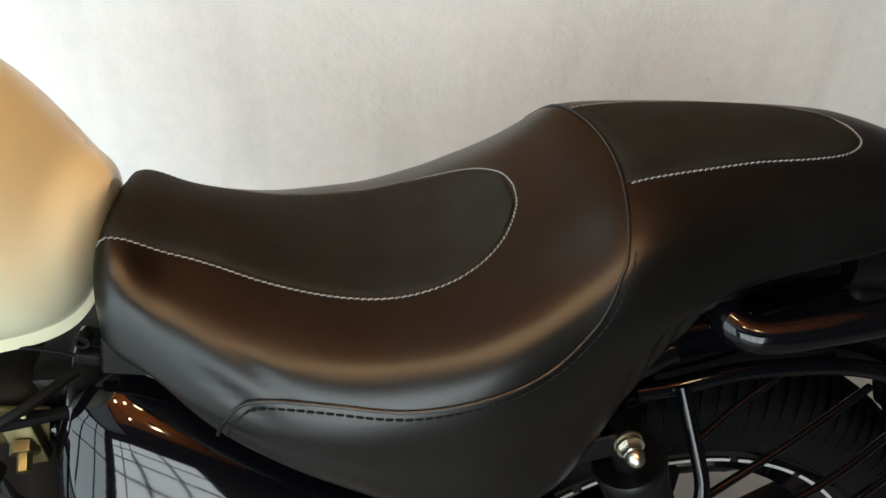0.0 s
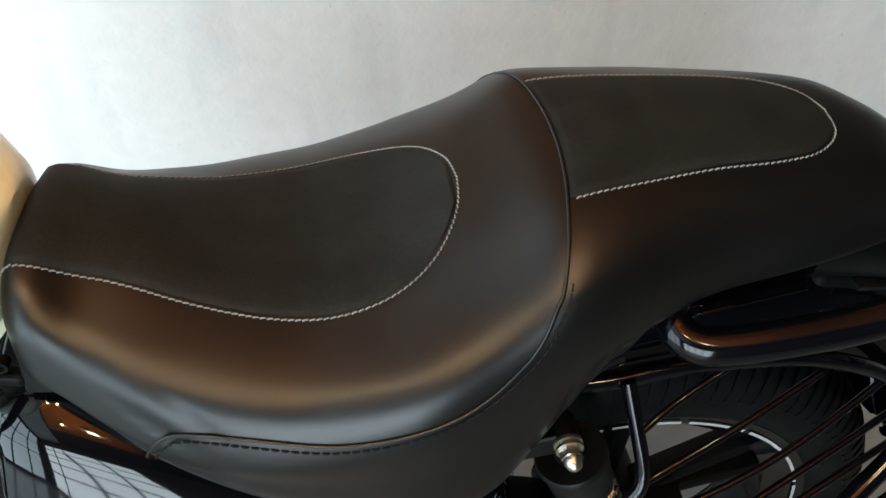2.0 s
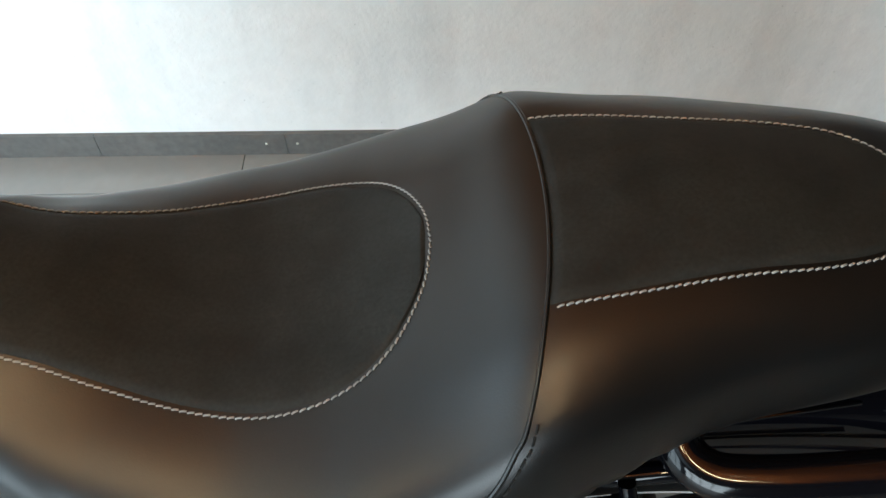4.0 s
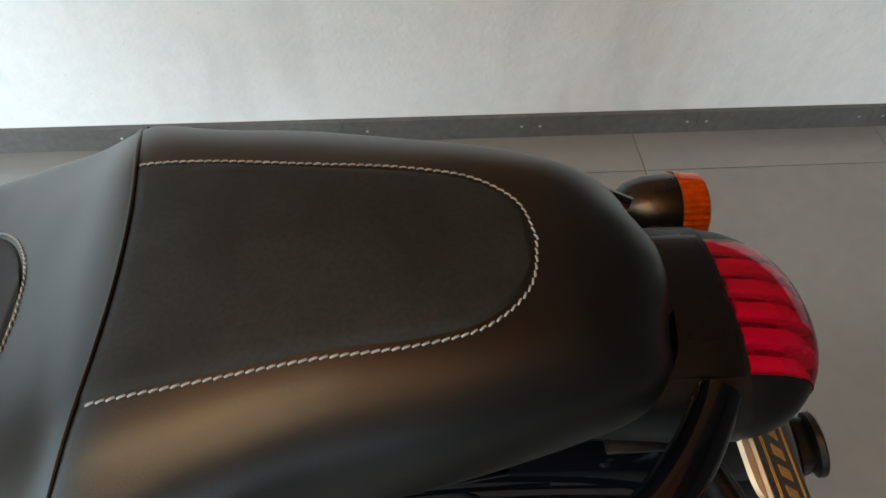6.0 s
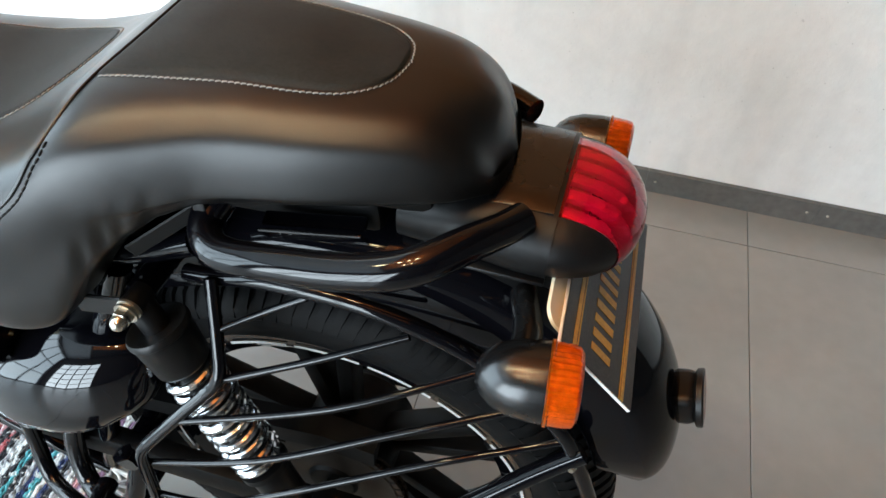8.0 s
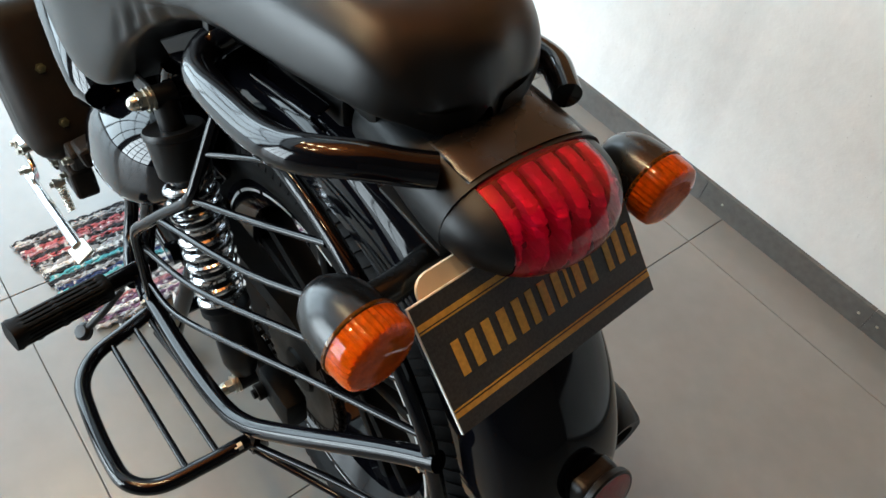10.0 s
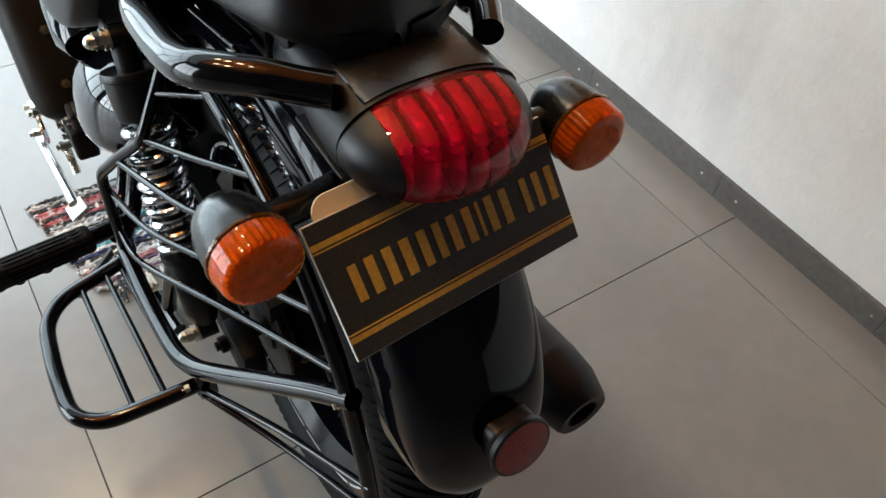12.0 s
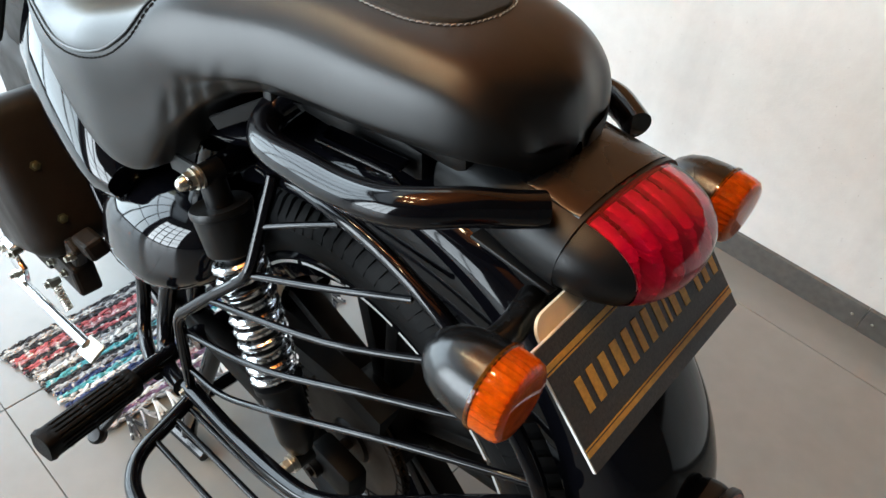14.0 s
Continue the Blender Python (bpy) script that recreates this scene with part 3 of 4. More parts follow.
for i in range(5):
    for d in (-0.14, 0.14):
        a = 2 * math.pi * i / 5 + 0.45
        bm = bmesh.new()
        p0 = Vector((WX + 0.035 * math.cos(a + 1.2 * d), 0, WZ + 0.035 * math.sin(a + 1.2 * d)))
        p1 = Vector((WX + 0.205 * math.cos(a + d), 0, WZ + 0.205 * math.sin(a + d)))
        u = (p1 - p0).normalized()
        m = Matrix((u, (0, 1, 0), u.cross(Vector((0, 1, 0))))).transposed().to_4x4()
        block(bm, ((p1 - p0).length, 0.034, 0.020), Matrix.Translation((p0 + p1) / 2) @ m, 0.005)
        part("wheel_spoke", bm, M_DULL, wheel)
bm = bmesh.new()
lathe(bm, [(-0.075, 0), (-0.075, 0.028), (-0.055, 0.045), (-0.045, 0.062), (0.045, 0.062), (0.055, 0.045), (0.075, 0.028), (0.075, 0)], C, AX, 40)
part("hub", bm, M_DULL, wheel)
bm = bmesh.new()
prof_n = 38
ring0 = []
for k in range(prof_n * 2):
    a = math.pi * k / prof_n
    r = 0.088 if k % 2 else 0.080
    ring0.append((WX + r * math.cos(a), WZ + r * math.sin(a)))
loft(bm, [[(x, -0.071, z) for x, z in ring0], [(x, -0.064, z) for x, z in ring0]])
part("sprocket", bm, M_ENGINE, wheel, smooth=False)
bm = bmesh.new()
lathe(bm, [(-0.136, 0), (-0.135, 0.006), (-0.130, 0.006), (-0.130, 0.0105), (-0.121, 0.0105), (-0.121, 0.008), (0.121, 0.008), (0.128, 0.012), (0.128, 0)], C, AX, 12)
part("axle", bm, M_ENGINE, wheel, "dark wheel axle with nut")

# ---- chain, swing arm ----
chain = new("chain")
chain.parent = BIKE
links = []
for zoff, x_end in ((0.084, -0.40), (-0.084, -0.40)):
    n = 32
    for i in range(n):
        t = i / (n - 1)
        links.append((WX - 0.02 + (x_end - WX) * t, WZ + zoff * (1 - 0.55 * t), 0.05 * zoff))
bm = bmesh.new()
for dy in (-0.004, 0.004):
    block(bm, (0.0165, 0.0015, 0.011), Matrix.Translation((0, dy, 0)), 0.0025, 1)
tube(bm, [(0.005, -0.005, 0), (0.005, 0.005, 0)], 0.0035, 1, 8, False)
link = part("chain_link", bm, M_ENGINE, chain, smooth=False)
spots = [(x, z, 0) for x, z, _ in links] + [(WX + 0.086 * math.cos(a), WZ + 0.086 * math.sin(a), -math.degrees(a) - 90) for a in [-math.pi / 2 + math.pi * k / 19 for k in range(20)]]
link.matrix_local = pose(spots[0][0], -0.0675, spots[0][1], 0, spots[0][2], 0)
for x, z, a in spots[1:]:
    ob = new("chain_link", link.data)
    ob.parent = chain
    ob.matrix_local = pose(x, -0.0675, z, 0, a, 0)
for sgn in (-1, 1):
    bm = bmesh.new()
    block(bm, (0.50, 0.026, 0.042), Matrix.Translation((-0.09, sgn * 0.105, 0.35)), 0.006)
    block(bm, (0.07, 0.030, 0.055), Matrix.Translation((0.16, sgn * 0.105, 0.348)), 0.008)
    part("swing_arm", bm, M_DULL, BIKE)
bm = bmesh.new()
loft(bm, [[(x, -0.082, z + 0.005), (x, -0.056, z + 0.008), (x, -0.056, z), (x, -0.079, z - 0.022), (x, -0.082, z - 0.022)] for x, z in ((-0.30, 0.412), (-0.10, 0.428), (0.05, 0.448), (0.14, 0.462), (0.20, 0.455))])
part("chain_guard", bm, M_DULL, BIKE)

# ---- rear mudguard ----
fender_line = curve_points([Vector(p) for p in ((-0.06, 0, 0.70), (0.04, 0, 0.742), (0.14, 0, 0.764), (0.24, 0, 0.766), (0.32, 0, 0.748), (0.393, 0, 0.708), (0.446, 0, 0.655), (0.481, 0, 0.590), (0.493, 0, 0.53), (0.487, 0, 0.492), (0.477, 0, 0.458))], 6)
rows = []
for i, p in enumerate(fender_line):
    d = (fender_line[min(i + 1, len(fender_line) - 1)] - fender_line[max(i - 1, 0)]).normalized()
    n = Vector((d.z, 0, -d.x)) * -1
    # the lower end closes in a round tongue
    u = max(0.0, min(1.0, (0.600 - p.z) / 0.143)) if p.x > 0.4 else 0.0
    k_end = max(0.10, (1 - u ** 2.6) ** 0.5)
    w = 0.070 * k_end
    outer, inner = [], []
    for k in range(33):
        a = math.pi * (k / 32 - 0.5)
        y = w * math.copysign(abs(math.sin(a)) ** 0.92, a)
        dn = -0.046 * (1 - math.cos(a) ** 0.92) - (0.028 * (abs(a) - 1.2) / 0.371 if abs(a) > 1.2 else 0)
        dn *= k_end
        q = p + n * dn
        outer.append((q.x, y, q.z))
        q = p + n * (dn - 0.003)
        inner.append((q.x, y * 0.965, q.z))
    rows.append(outer + list(reversed(inner)))
bm = bmesh.new()
loft(bm, rows)
mudguard = part("rear_mudguard", bm, M_GLOSS_DIMMED, BIKE, "gloss black rear mudguard")

# reflector on its stalk
bm = bmesh.new()
RD = Vector((0.95, 0.0, 0.28)).normalized()
RB = Vector((0.472, 0.006, 0.576))
RM = Matrix.Translation(RB + RD * 0.006) @ RD.to_track_quat("Z", "Y").to_matrix().to_4x4()
block(bm, (0.044, 0.040, 0.044), RM, 0.009, 3)
lathe(bm, [(0.022, 0.0), (0.025, 0.024), (0.027, 0.0278), (0.032, 0.0282), (0.0335, 0.0268), (0.0330, 0)], RB, RD, 32)
reflector = part("rear_reflector", bm, M_MATT, mudguard, "round red reflector on a black stalk")
bm = bmesh.new()
lathe(bm, [(0.0348, 0), (0.0345, 0.016), (0.0334, 0.0262)], RB, RD, 28)
part("reflector_disc", bm, M_RED_REFLECTOR, mudguard, "red reflector disc")

# ---- tail light ----
TC = Vector((0.334, 0.006, 0.787))
TAX, TAY, TAZ = 0.067, 0.073, 0.037


def dome(y0, y1, x0, grow=1.0, ny=14, na=20):
    """The part of the lamp's rounded shell between two cuts across it."""
    rings_ = []
    for i in range(ny + 1):
        y = y0 + (y1 - y0) * i / ny
        k = max(1 - abs(y / (TAY * grow)) ** 2.15, 0) ** (1 / 2.15)
        ring = []
        for j in range(na + 1):
            a = math.pi * (j / na - 0.5)
            ring.append((TC.x + x0 + TAX * grow * k * math.cos(a) ** 0.9, TC.y + y, TC.z + TAZ * grow * k * math.copysign(abs(math.sin(a)) ** 0.9, math.sin(a))))
        rings_.append(ring)
    return rings_


bm = bmesh.new()
for lo, hi in ((-TAY, -0.049), (0.049, TAY)):
    loft(bm, dome(lo, hi, 0.0), closed=False, caps=False)
rows = []
for x, s, dz in ((0.338, 1.0, 0), (0.318, 1.0, 0), (0.298, 0.985, 0.001), (0.275, 0.96, 0.003), (0.25, 0.93, 0.003), (0.22, 0.88, 0.0)):
    ring = []
    for k in range(36):
        a = 2 * math.pi * k / 36
        c, s_ = math.cos(a), math.sin(a)
        ring.append((x, TC.y + TAY * s * math.copysign(abs(c) ** 0.78, c), TC.z + dz + TAZ * s * math.copysign(abs(s_) ** 0.82, s_)))
    rows.append(ring)
loft(bm, rows)
tail = part("tail_light", bm, M_MATT, BIKE, "rounded red tail light in a satin black housing")
bm = bmesh.new()
outer = dome(-0.0489, 0.0489, 0.001)
loft(bm, outer, closed=False, caps=False)
part("lens", bm, M_RED_LENS, tail, "glossy red lens")
bm = bmesh.new()
block(bm, (0.004, 0.092, 0.060), Matrix.Translation((TC.x + 0.004, TC.y, TC.z)))
part("lamp_reflector", bm, M_RED_REFLECTOR, tail, "dark red plate behind the lens", smooth=False)
facet = random.Random(11)
for i in range(6):
    y = -0.0415 + 0.0166 * i
    k = max(1 - abs(y / TAY) ** 2.15, 0) ** (1 / 2.15)
    bm = bmesh.new()
    rows = []
    for w, d in ((-0.0062, 0.62), (-0.0050, 0.84), (-0.0025, 0.89), (0.0, 0.90), (0.0025, 0.89), (0.0050, 0.84), (0.0062, 0.62)):
        row = []
        for t in np.linspace(-1.5, 1.5, 61):
            e = (1 if t > 0.66 else 0.90) + facet.uniform(-0.016, 0.016)
            row.append((TC.x + 0.003 + e * d * TAX * k * math.cos(t), TC.y + y + w * (1.02 if t > 0.45 else 0.46) + facet.uniform(-0.0004, 0.0004), TC.z + e * (0.35 + 0.6 * d) * TAZ * k * math.sin(t)))
        rows.append(row)
    loft(bm, rows, closed=False, caps=False)
    part("lens_optic", bm, M_LENS_CORE, tail, "pearly ribbed optic", angle=12)

# raised saddle across the housing's top, cut off square at its sides
rows = []
for x in np.linspace(0.246, 0.3345, 8):
    row = []
    for y in np.linspace(-0.051, 0.051, 21):
        row.append((x, TC.y + y, TC.z + 0.0014 + TAZ * (0.985 if x < 0.30 else 1.0) * (1 - abs(y / TAY) ** 2.45) ** (1 / 2.45)))
    edge = [(x, q[1] * 0.995, q[2] - 0.010) for q in (row[-1], row[0])]
    rows.append(row + edge)
bm = bmesh.new()
loft(bm, rows)
bmesh.ops.bevel(bm, geom=[e for e in bm.edges if abs(abs(e.verts[0].co.y - TC.y) - 0.051) < 0.001 and abs(e.verts[0].co.y - e.verts[1].co.y) < 1e-4 and abs(e.verts[0].co.x - e.verts[1].co.x) > 0.004 and e.verts[0].co.z > TC.z + 0.024], offset=0.0022, segments=3, affect="EDGES", profile=0.5)
part("housing_saddle", bm, M_SATIN, tail, "satin black saddle over the lamp housing", angle=60)

# folded bracket and lip under the lamp's housing
bm = bmesh.new()
block(bm, (0.100, 0.112, 0.040), Matrix.Translation((0.283, TC.y, 0.742)) @ pose(0, 0, 0, 0, 6, 0), 0.010, 3)
part("tail_bracket", bm, M_DULL, tail, "satin black bracket under the lamp housing", angle=60)
bm = bmesh.new()
block(bm, (0.074, 0.138, 0.004), Matrix.Translation((0.301, TC.y, 0.7615)), 0.0015, 2)
part("housing_lip", bm, M_MATT, tail)

# ---- indicators ----


def indicator(base, axis, stalk_from, g=0.91):
    ax = Vector(axis).normalized()
    bm = bmesh.new()
    lathe(bm, [(a * g, r * g) for a, r in [(-0.044, 0), (-0.043, 0.009), (-0.038, 0.017), (-0.029, 0.0245), (-0.016, 0.0295), (0.0, 0.0315), (0.011, 0.032), (0.011, 0.028), (0.0, 0.028), (0, 0)]], base, ax, 36)
    tube(bm, [stalk_from, (Vector(stalk_from) + Vector(base)) / 2 + Vector((0, 0, 0.002)), Vector(base) - ax * 0.012], 0.0112, 4, 14)
    ob = part("indicator", bm, M_SATIN, BIKE, "bullet indicator with an amber lens on a black body")
    bm = bmesh.new()
    lathe(bm, [(a * g, r * g) for a, r in [(0.0112, 0.0322), (0.0116, 0.0336), (0.0140, 0.0336), (0.0150, 0.0324), (0.029, 0.0320), (0.0335, 0.0308), (0.0365, 0.027), (0.0372, 0.02), (0.0375, 0.0)]], base, ax, 40)
    part("amber_lens", bm, M_AMBER, ob, "ribbed amber plastic lens")
    bm = bmesh.new()
    lathe(bm, [(a * g, r * g) for a, r in [(0.0125, 0.0), (0.0125, 0.0295), (0.030, 0.0295), (0.0335, 0.0285), (0.0350, 0.0255), (0.0352, 0.018), (0.0352, 0.009), (0.0352, 0.0)]], base, ax, 72)
    # moulded flutes round the inside of the lens
    for i, v in enumerate(bm.verts):
        d = v.co - Vector(base)
        d -= ax * d.dot(ax)
        if i % 2 and d.length > 0.02:
            v.co -= d * 0.07
    part("lens_liner", bm, M_LINER, ob)
    bm = bmesh.new()
    lathe(bm, [(a * g, r * g) for a, r in [(0.006, 0.0), (0.008, 0.010), (0.016, 0.022), (0.021, 0.027)]], base, ax, 24)
    lathe(bm, [(a * g, r * g) for a, r in [(0.008, 0.0), (0.008, 0.005), (0.018, 0.006), (0.022, 0.0)]], base, ax, 12)
    part("lamp_bulb", bm, M_SILVER, ob)
    return ob


indicator((0.347, -0.139, 0.749), (0.985, 0.09, 0.04), (0.325, -0.06, 0.745))
indicator((0.348, 0.134, 0.751), (0.99, 0.0, 0.0), (0.33, 0.06, 0.75))

# ---- display plate ----
UX = (Vector((0.415, 0.104, 0.694)) - Vector((0.425, -0.096, 0.680))).normalized()
DN = (Vector((0.425, -0.096, 0.680)) - Vector((0.360, -0.103, 0.755)))
DN = (DN - UX * DN.dot(UX)).normalized()
NR = UX.cross(DN).normalized()
if NR.x < 0:
    NR = -NR
PM = Matrix((UX, DN, NR)).transposed().to_4x4()
PM.translation = Vector((0.425, -0.096, 0.680)) - DN * 0.1


def plate_block(bm, x, y, w, h, z, t, bevel=0.0):
    return block(bm, (w, h, t), PM @ Matrix.Translation((x + w / 2, y + h / 2, z + t / 2)), bevel)


bm = bmesh.new()
plate_block(bm, 0, 0, 0.2, 0.1, -0.0028, 0.0026)
plate = part("display_plate", bm, M_PLATE_EDGE, BIKE, "black display plate with gold print and white edges", smooth=False)
bm = bmesh.new()
plate_block(bm, 0.0006, 0.0006, 0.1988, 0.0988, 0.0, 0.0008)
part("plate_face", bm, M_PLATE, plate, smooth=False)
for y0, h in ((0.0135, 0.0042), (0.0190, 0.0012), (0.0800, 0.0012), (0.0825, 0.0042)):
    bm = bmesh.new()
    plate_block(bm, 0.0006, y0, 0.1988, h, 0.0008, 0.0004)
    part("gold_stripe", bm, M_GOLD, plate, smooth=False)
x = 0.016
for wd in (9, 10, 10, 10.5, 9.5, 8.5, 9.5, 9.5, 4, 9.5, 9.5, -4, 8, 8.5, 9):
    if wd > 0:
        bm = bmesh.new()
        plate_block(bm, x + wd * 0.00022, 0.0365, wd * 0.00073, 0.0265, 0.0008, 0.0005)
        part("print_bar", bm, M_GOLD, plate, smooth=False)
    x += abs(wd) * 0.00117 + 0.0021
bm = bmesh.new()
plate_block(bm, 0.012, -0.014, 0.176, 0.09, -0.0065, 0.003, 0.0)
es = [e for e in bm.edges if abs((e.verts[0].co - e.verts[1].co).normalized().dot(NR)) > 0.9]
bmesh.ops.bevel(bm, geom=es, offset=0.013, segments=5, affect="EDGES", profile=0.5)
part("plate_bracket", bm, M_BRACKET, BIKE, "cream painted plate bracket with rounded corners")
bm = bmesh.new()
tube(bm, [(0.30, -0.03, 0.745), (0.345, -0.03, 0.735), (0.385, -0.02, 0.715)], 0.009, 4, 10)
tube(bm, [(0.30, 0.04, 0.745), (0.345, 0.04, 0.735), (0.385, 0.03, 0.715)], 0.009, 4, 10)
part("plate_stay", bm, M_MATT, BIKE)

# ---- grab rails ----
for sgn in (-1, 0.82):
    bm = bmesh.new()
    pts = [(0.090, sgn * 0.085, 0.797), (0.085, sgn * 0.098, 0.788), (0.089, sgn * 0.111, 0.782), (0.102, sgn * 0.121, 0.780), (0.122, sgn * 0.1255, 0.783), (0.15, sgn * 0.128, 0.789), (0.20, sgn * 0.129, 0.799), (0.238, sgn * 0.127, 0.810), (0.262, sgn * 0.118, 0.818), (0.285, sgn * 0.096, 0.822), (0.302, sgn * 0.075, 0.820), (0.315, sgn * 0.056, 0.818)]
    tube(bm, pts if sgn < 0 else pts[:-5] + [(0.238, 0.1005, 0.808), (0.262, 0.0975, 0.812), (0.280, 0.088, 0.814), (0.296, 0.079, 0.8135)],
         lambda t: 0.0138 - (0.0012 if sgn < 0 else 0.0022) * min(max((t - 0.72) / 0.2, 0), 1), 6, 20)
    rail = part("grab_rail", bm, M_TUBE, BIKE, "gloss black tubular grab rail")
    bm = bmesh.new()
    block(bm, (0.012, 0.030, 0.030), Matrix.Translation((0.083, sgn * 0.090, 0.795)), 0.003)
    part("rail_lug", bm, M_MATT, rail)

# ---- rear shocks ----
for sgn in (-1, 1):
    shock = new("shock_absorber")
    shock.parent = BIKE
    top, bot = Vector((0.0128, sgn * 0.126, 0.699)), Vector((0.140, sgn * 0.138, 0.388))
    ax = (bot - top).normalized()
    L_ = (bot - top).length
    bm = bmesh.new()
    lathe(bm, [(0.0345, 0), (0.0345, 0.0235), (0.0335, 0.0250), (0.033, 0.0280), (0.036, 0.0295), (0.040, 0.0293), (0.041, 0.0280), (0.078, 0.0256), (0.081, 0.0236), (0.081, 0)], top, ax, 32)
    part("dust_cover", bm, M_MATT, shock, "satin black shock cover")
    bm = bmesh.new()
    turns, n = 10, 24
    pts = []
    for k in range(turns * n + 1):
        s = 0.086 + 0.143 * k / (turns * n)
        a = 2 * math.pi * k / n
        u = Vector((0, 1, 0))
        v = ax.cross(u).normalized()
        pts.append(top + ax * s + (u * math.cos(a) + v * math.sin(a)) * 0.0222)
    tube(bm, pts, 0.0046, 1, 10, False)
    part("coil_spring", bm, M_CHROME, shock, "chrome coil spring")
    bm = bmesh.new()
    lathe(bm, [(0.0, 0.0125), (0.06, 0.0125), (0.08, 0.0135), (L_ - 0.02, 0.0135)], top, ax, 16)
    lathe(bm, [(0.232, 0.0), (0.232, 0.026), (0.239, 0.026), (0.241, 0.0215), (L_ - 0.03, 0.020), (L_ - 0.012, 0.014), (L_, 0)], top, ax, 24)
    part("damper_body", bm, M_MATT, shock)
    for e in (top + Vector((0.003, 0, -0.001)), bot):
        bm = bmesh.new()
        lathe(bm, [(-0.010, 0), (-0.010, 0.0105), (0.010, 0.0105), (0.010, 0)], e, (0, 1, 0), 20)
        part("shock_eye", bm, M_MATT, shock)
        bm = bmesh.new()
        o = e + Vector((0, sgn * 0.0105, 0))
        lathe(bm, [(0, 0), (0, 0.0110), (0.0025, 0.0110), (0.003, 0.009), (0.005, 0.009), (0.005, 0.0105), (0.007, 0.0105), (0.007, 0)], o, (0, sgn, 0), 20)
        lathe(bm, [(0.007, 0.0085), (0.014, 0.0085), (0.0148, 0.0072)], o, (0, sgn, 0), 6)
        lathe(bm, [(0.0148, 0.0074), (0.018, 0.0070), (0.0215, 0.0052), (0.0235, 0.0025), (0.024, 0)], o, (0, sgn, 0), 16)
        part("dome_nut", bm, M_STEEL, shock, "zinc-plated domed nut")

# ---- guard rails, step ----
guard = new("side_guard")
guard.parent = BIKE


def rod(name, pts, r, parent, n=6, label="", mat=None):
    bm = bmesh.new()
    tube(bm, pts, r, n, 16)
    return part(name, bm, mat or M_TUBE, parent, label)


rod("front_post", [(0.0715, -0.0985, 0.714), (0.0775, -0.113, 0.689), (0.0845, -0.130, 0.660), (0.0870, -0.138, 0.645), (0.0850, -0.144, 0.633), (0.0765, -0.148, 0.620), (0.050, -0.162, 0.590), (0.022, -0.176, 0.556), (0.013, -0.180, 0.545), (0.007, -0.182, 0.532), (0.0045, -0.183, 0.515), (0.001, -0.184, 0.46), (-0.004, -0.184, 0.40)], 0.006, guard)
rod("upper_loop", [(0.04, -0.088, 0.700), (0.07, -0.090, 0.706), (0.123, -0.092, 0.720), (0.20, -0.093, 0.722), (0.262, -0.093, 0.708), (0.31, -0.092, 0.684), (0.352, -0.091, 0.648), (0.384, -0.090, 0.608), (0.402, -0.089, 0.565), (0.425, -0.088, 0.50), (0.44, -0.088, 0.44)], 0.0075, guard)
rod("guard_rod", [(0.088, -0.142, 0.634), (0.106, -0.136, 0.640), (0.17, -0.118, 0.667), (0.243, -0.094, 0.698)], 0.0034, guard)
rod("guard_rod", [(0.040, -0.167, 0.580), (0.19, -0.138, 0.632), (0.308, -0.094, 0.680)], 0.0034, guard)
rod("guard_rod", [(0.006, -0.179, 0.509), (0.12, -0.165, 0.55), (0.24, -0.130, 0.602), (0.352, -0.092, 0.645)], 0.0034, guard)
rod("guard_rod", [(-0.002, -0.182, 0.445), (0.06, -0.182, 0.462), (0.13, -0.172, 0.500), (0.27, -0.130, 0.565), (0.386, -0.092, 0.607)], 0.0034, guard)
rod("main_tube", [(-0.012, -0.184, 0.40), (0.09, -0.186, 0.415), (0.18, -0.184, 0.437), (0.222, -0.177, 0.454), (0.262, -0.160, 0.481), (0.36, -0.108, 0.556), (0.403, -0.0885, 0.588)], 0.0095, guard)
rod("lower_rod", [(0.226, -0.176, 0.415), (0.33, -0.128, 0.448), (0.437, -0.090, 0.485)], 0.0037, guard)
rod("lower_rod", [(0.226, -0.176, 0.405), (0.33, -0.128, 0.415), (0.440, -0.090, 0.44)], 0.0037, guard)
for q in ((0.396, -0.098, 0.578), (0.228, -0.188, 0.425), (-0.006, -0.192, 0.402)):
    bm = bmesh.new()
    lathe(bm, [(-0.003, 0), (-0.003, 0.0045), (0.002, 0.0045), (0.002, 0.0030), (0.005, 0.0030), (0.0056, 0)], q, (0, -1, 0), 6)
    part("guard_bolt", bm, M_STEEL, guard)
step = new("foot_step")
step.parent = BIKE
rod("step_frame", [(-0.002, -0.188, 0.388), (0.010, -0.225, 0.388), (0.026, -0.266, 0.390), (0.056, -0.289, 0.394), (0.10, -0.2955, 0.400), (0.16, -0.297, 0.408), (0.198, -0.292, 0.415), (0.219, -0.268, 0.417), (0.224, -0.225, 0.419), (0.225, -0.190, 0.420), (0.225, -0.170, 0.420)], 0.0085, step, 8)
for a, b in (((0.018, -0.245, 0.389), (0.222, -0.240, 0.418)), ((0.007, -0.215, 0.388), (0.224, -0.208, 0.419))):
    rod("step_bar", [a, b], 0.0034, step)
rod("step_bar", [(0.000, -0.196, 0.386), (0.12, -0.19, 0.396), (0.17, -0.186, 0.408), (0.20, -0.18, 0.415)], 0.0034, step)
bm = bmesh.new()
block(bm, (0.014, 0.02, 0.045), Matrix.Translation((0.226, -0.168, 0.420)), 0.003)
part("step_bracket", bm, M_TUBE, step)

